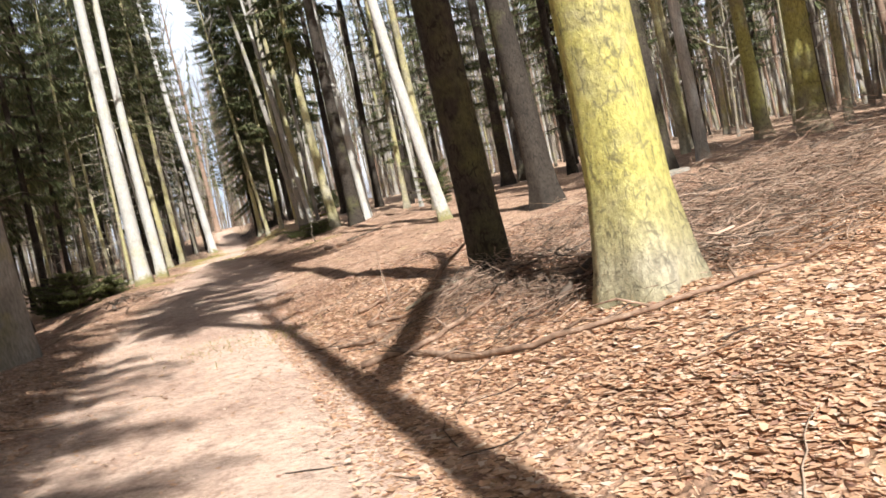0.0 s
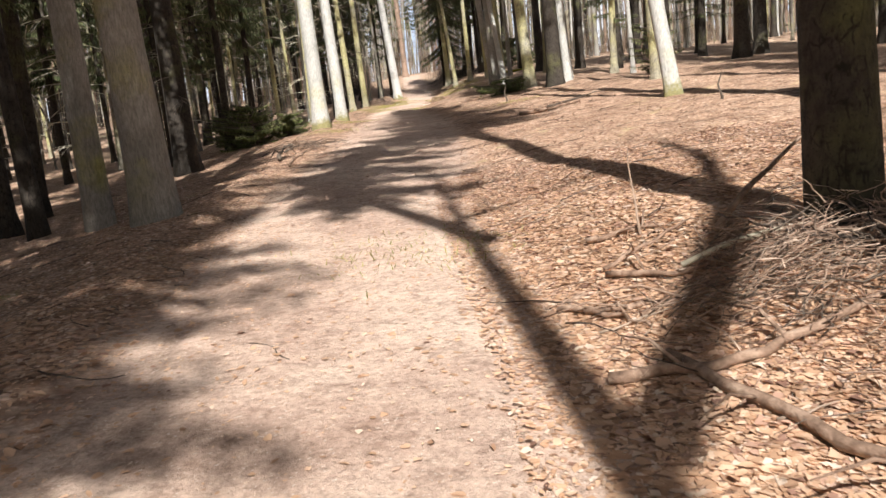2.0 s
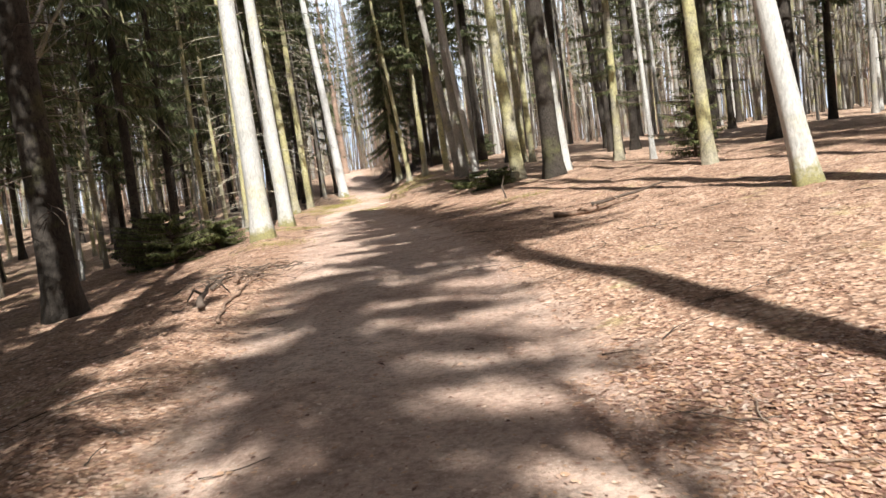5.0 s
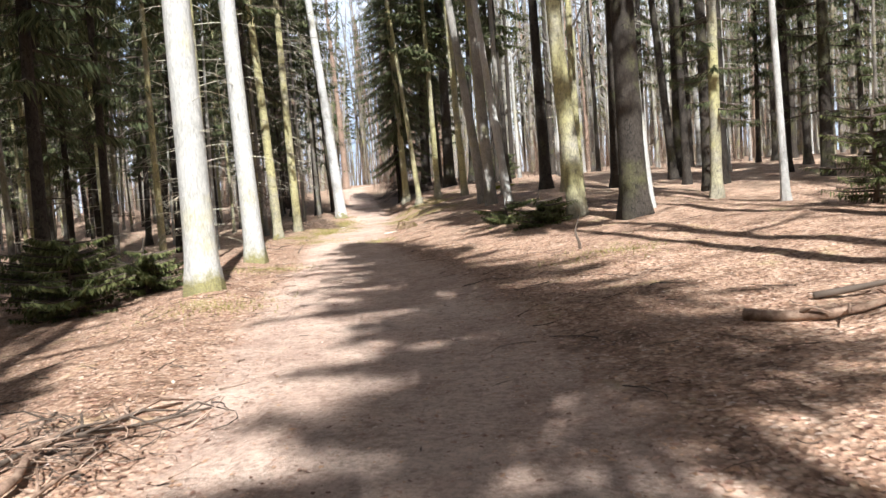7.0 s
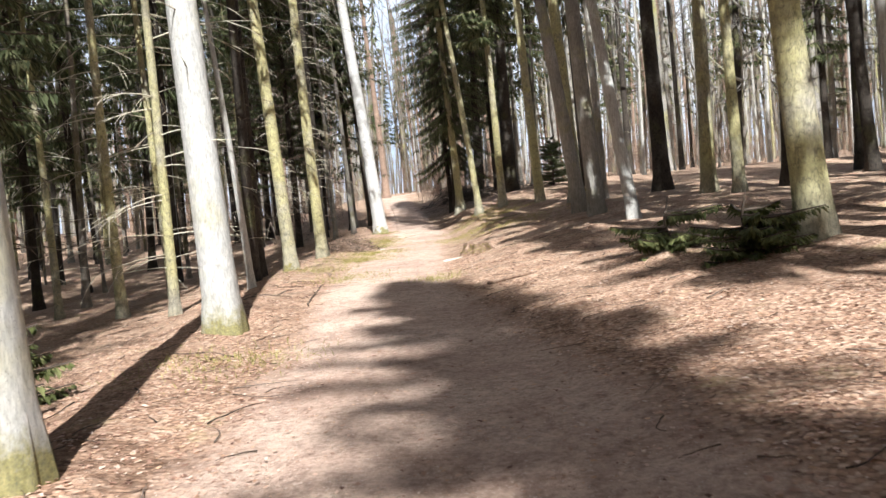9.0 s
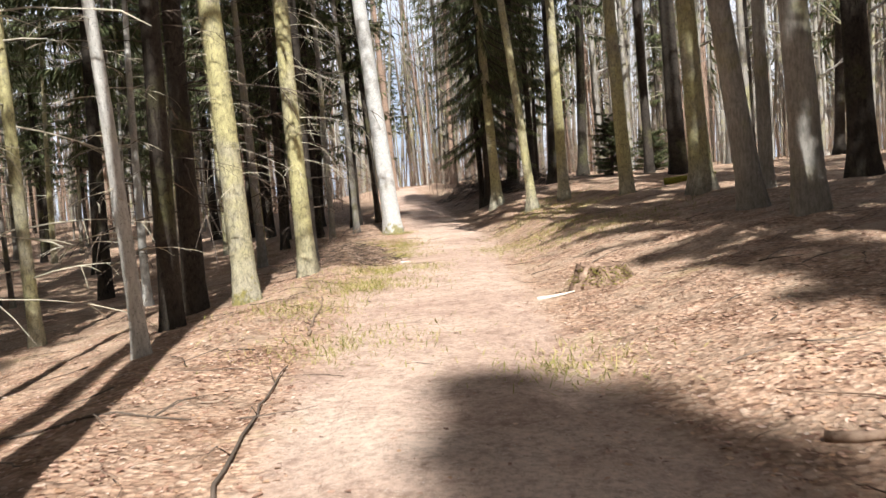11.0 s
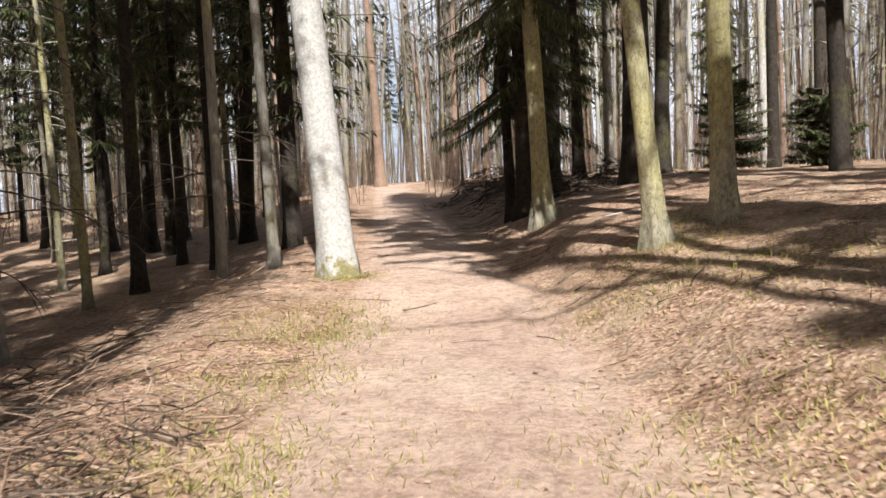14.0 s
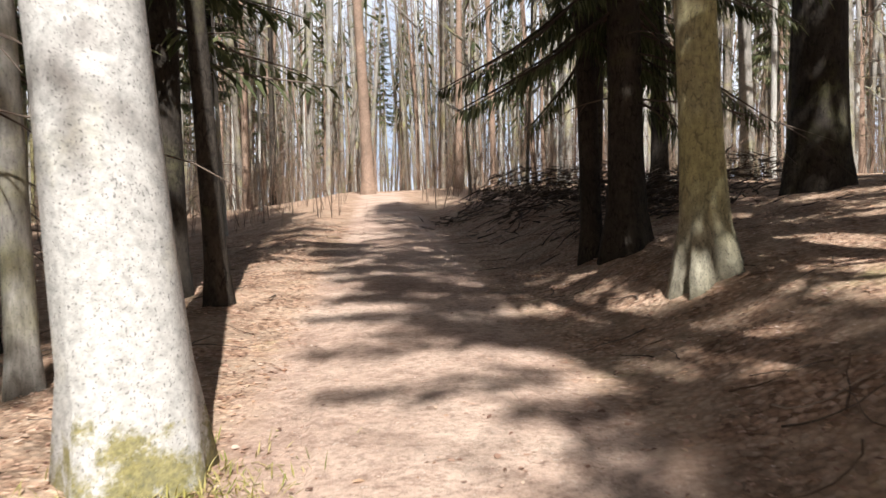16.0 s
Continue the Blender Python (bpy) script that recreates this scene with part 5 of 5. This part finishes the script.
def young_stems():
    """Thin upright dry stems where the path runs out."""
    rnd = random.Random(12)
    b = Build()
    for _ in range(2200):
        x, y = rnd.uniform(-30, 8), rnd.uniform(47, 74)
        if abs(float(aside(x, y))) < 0.9 and y < 66:
            continue
        z, h, r = zat(x, y), rnd.uniform(0.6, 2.8) * rnd.uniform(0.5, 1.2), rnd.uniform(0.005, 0.013)
        lx, ly = rnd.gauss(0, 0.22), rnd.gauss(0, 0.22)
        b.tube([(x, y, z - 0.05), (x + lx * h * 0.4, y + ly * h * 0.4, z + h * 0.5), (x + lx * h, y + ly * h, z + h)], [r, r * 0.7, r * 0.3], 3, False)
        for _ in range(6):
            t = rnd.uniform(0.3, 0.9)
            p, w, l = Vector((x + lx * h * t, y + ly * h * t, z + h * t)), Vector((rnd.uniform(-1, 1), rnd.uniform(-1, 1), rnd.uniform(0, 1))).normalized(), rnd.uniform(0.2, 0.7)
            b.tube([p, p + w * l], [r * 0.5, r * 0.2], 3, False)
    tagged(new("undergrowth", b.mesh("undergrowth", DEAD_TWIG)), "pale dry thicket of thin young stems", "undergrowth", kind="stuff")


young_stems()


# ---- litter ----
def litter():
    """Dry leaves strewn over the floor, thin on the path."""
    rng = np.random.default_rng(4)
    n = 400000
    y = rng.uniform(-1.0, 46.0, n)
    side = rng.normal(0, 1, n) * 2.2
    m = 260000
    y, side = np.r_[y, rng.uniform(0.5, 9.0, m)], np.r_[side, rng.uniform(0.6, 4.2, m)]
    n += m
    x = np.interp(y, TRAIL_Y, TRAIL_X) + side
    off = np.abs(side) / np.interp(y, TRAIL_Y, TRAIL_W)
    patch = 0.5 + 0.5 * np.sin(1.3 * x + 0.7 * y) * np.sin(0.9 * y - 1.1 * x + 2)
    near = np.clip((off - 0.5) / 1.1, 0, 1) ** 1.4 * np.interp(y, (18, 27), (1.0, 0.8))
    keep = rng.uniform(0, 1, n) < np.interp(y, (3, 7, 19, 22), (0.06, 0.40, 0.40, 0.12)) + near * (0.6 + 0.35 * patch)
    clump = np.sin(6.1 * x + 2.3 * y) * np.sin(5.3 * y - 3.1 * x + 1) + 0.8 * np.sin(13 * x - 4 * y) * np.sin(11 * y + 5 * x + 2)
    keep &= rng.uniform(0, 1, n) < np.clip(0.72 + 0.5 * clump, 0.12, 1) + np.interp(y, (6, 10), (0.5, 0.0))
    keep &= np.abs(side) < 6.5
    x, y = x[keep], y[keep]
    n = len(x)
    size = np.where(rng.uniform(0, 1, n) < 0.4, rng.uniform(0.007, 0.014, n), rng.uniform(0.013, 0.027, n)) * np.interp(y, (4.5, 8, 23, 28), (1.0, 0.74, 0.72, 0.66))
    size = np.where(np.abs(x - np.interp(y, TRAIL_Y, TRAIL_X)) < 1.1 * np.interp(y, TRAIL_Y, TRAIL_W), np.minimum(size, 0.020) * rng.uniform(0.3, 1, n), size)
    wide = size * rng.uniform(0.45, 0.85, n)
    a = rng.uniform(0, 2 * np.pi, n)
    tilt, roll = rng.normal(0, 0.11, n), rng.normal(0, 0.13, n)
    curl = rng.uniform(-0.15, 0.45, n) * wide
    z = ground_at(x, y) + 0.002 + rng.uniform(0, 0.004, n) + 0.012 * (np.abs(x - np.interp(y, TRAIL_Y, TRAIL_X)) < np.interp(y, TRAIL_Y, TRAIL_W) * 0.9)
    shape = [(-1, 0, 0), (-0.4, -0.85, 0.8), (0.35, -0.9, 1), (1.05, 0, 0.3), (0.35, 0.9, 1), (-0.4, 0.85, 0.8)]
    out = np.empty((n, 6, 3))
    ca, sa = np.cos(a), np.sin(a)
    for k, (u, v, w) in enumerate(shape):
        u, v = u * rng.uniform(0.6, 1.25, n) + rng.normal(0, 0.12, n), v * rng.uniform(0.35, 1.35, n)
        lx, ly, lz = u * size, v * wide, w * curl + u * size * tilt + v * wide * roll
        out[:, k] = np.stack([x + ca * lx - sa * ly, y + sa * lx + ca * ly, z + np.maximum(lz, -0.010)], -1)
    faces = np.array([(0, 1, 2), (0, 2, 3), (0, 3, 4), (0, 4, 5)])
    tri = (faces[None] + 6 * np.arange(n)[:, None, None]).reshape(-1, 3)
    me = bpy.data.meshes.new("leaf_litter")
    me.vertices.add(6 * n)
    me.vertices.foreach_set("co", out.reshape(-1))
    me.loops.add(len(tri) * 3)
    me.loops.foreach_set("vertex_index", tri.reshape(-1).astype(np.int32))
    me.polygons.add(len(tri))
    me.polygons.foreach_set("loop_start", np.arange(0, len(tri) * 3, 3, dtype=np.int32))
    me.update(calc_edges=True)
    me.materials.append(LEAF)
    me.materials.append(LEAF_BROWN)
    old = rng.uniform(0, 1, n) < np.interp(y, (5.5, 9.5), (0.12, 0.8))
    me.polygons.foreach_set("material_index", np.repeat(old, 4).astype(np.int32))
    tagged(new("leaf_litter", me), "dry tan and orange-brown beech leaves strewn on the ground", "leaves", kind="stuff")


litter()


def twigs_about():
    rnd = random.Random(21)
    for mat, count in ((DARK_TWIG, 900), (DEAD_TWIG, 700)):
        b = Build()
        for _ in range(count):
            y = rnd.uniform(0, 44)
            x = float(np.interp(y, TRAIL_Y, TRAIL_X)) + rnd.gauss(0, 2.2)
            if abs(x - float(np.interp(y, TRAIL_Y, TRAIL_X))) < 0.8 and rnd.random() < 0.93:
                continue
            stick(b, x, y, rnd.uniform(0, 6.28), rnd.uniform(0.08, 0.4), rnd.uniform(0.002, 0.005), rnd, 0.006, 0.01, 3, 0.25)
        tagged(new("ground_twigs", b.mesh("ground_twigs", mat)), "small dry twigs lying among the leaves", "twigs", kind="stuff")


twigs_about()


def grass(spots):
    """Short blades round each spot."""
    rnd = random.Random(31)
    b = Build()
    for x, y, spread, count in spots:
        for _ in range(int(count * 2.2)):
            px, py = rnd.gauss(x, spread), rnd.gauss(y, spread)
            way = Vector((rnd.uniform(-1, 1), rnd.uniform(-1, 1), rnd.uniform(0.3, 1.5))).normalized()
            b.blade(Vector((px, py, zat(px, py) - 0.005)), way, rnd.uniform(0.03, 0.09), 0.0028, 0.015)
    tagged(new("grass_tufts", b.mesh("grass_tufts", GRASS, False)), "short yellow-green grass tufts at the path edge", "grass", kind="stuff")


grass([(-7.75, 27.6, 0.3, 900), (-7.9, 29.0, 0.3, 900), (-8.4, 31.0, 0.3, 700), (-6.6, 31.2, 0.45, 900), (-6.2, 33.2, 0.4, 600), (-5.7, 30.0, 0.5, 700), (-7.2, 25.0, 0.3, 400),
       (-6.75, 34.6, 0.35, 500), (-6.0, 24.3, 0.2, 250), (-8.9, 33.4, 0.3, 500), (-5.9, 16.9, 0.3, 300), (-6.6, 20.3, 0.3, 300), (-1.6, 6.2, 0.3, 200), (-2.4, 17.9, 0.3, 200),
       (-9.1, 34.2, 0.35, 500), (-8.7, 32.2, 0.3, 400), (-7.0, 33.6, 0.3, 350), (-6.4, 35.6, 0.3, 300), (-9.5, 36.0, 0.16, 350), (-7.95, 26.3, 0.25, 350)])
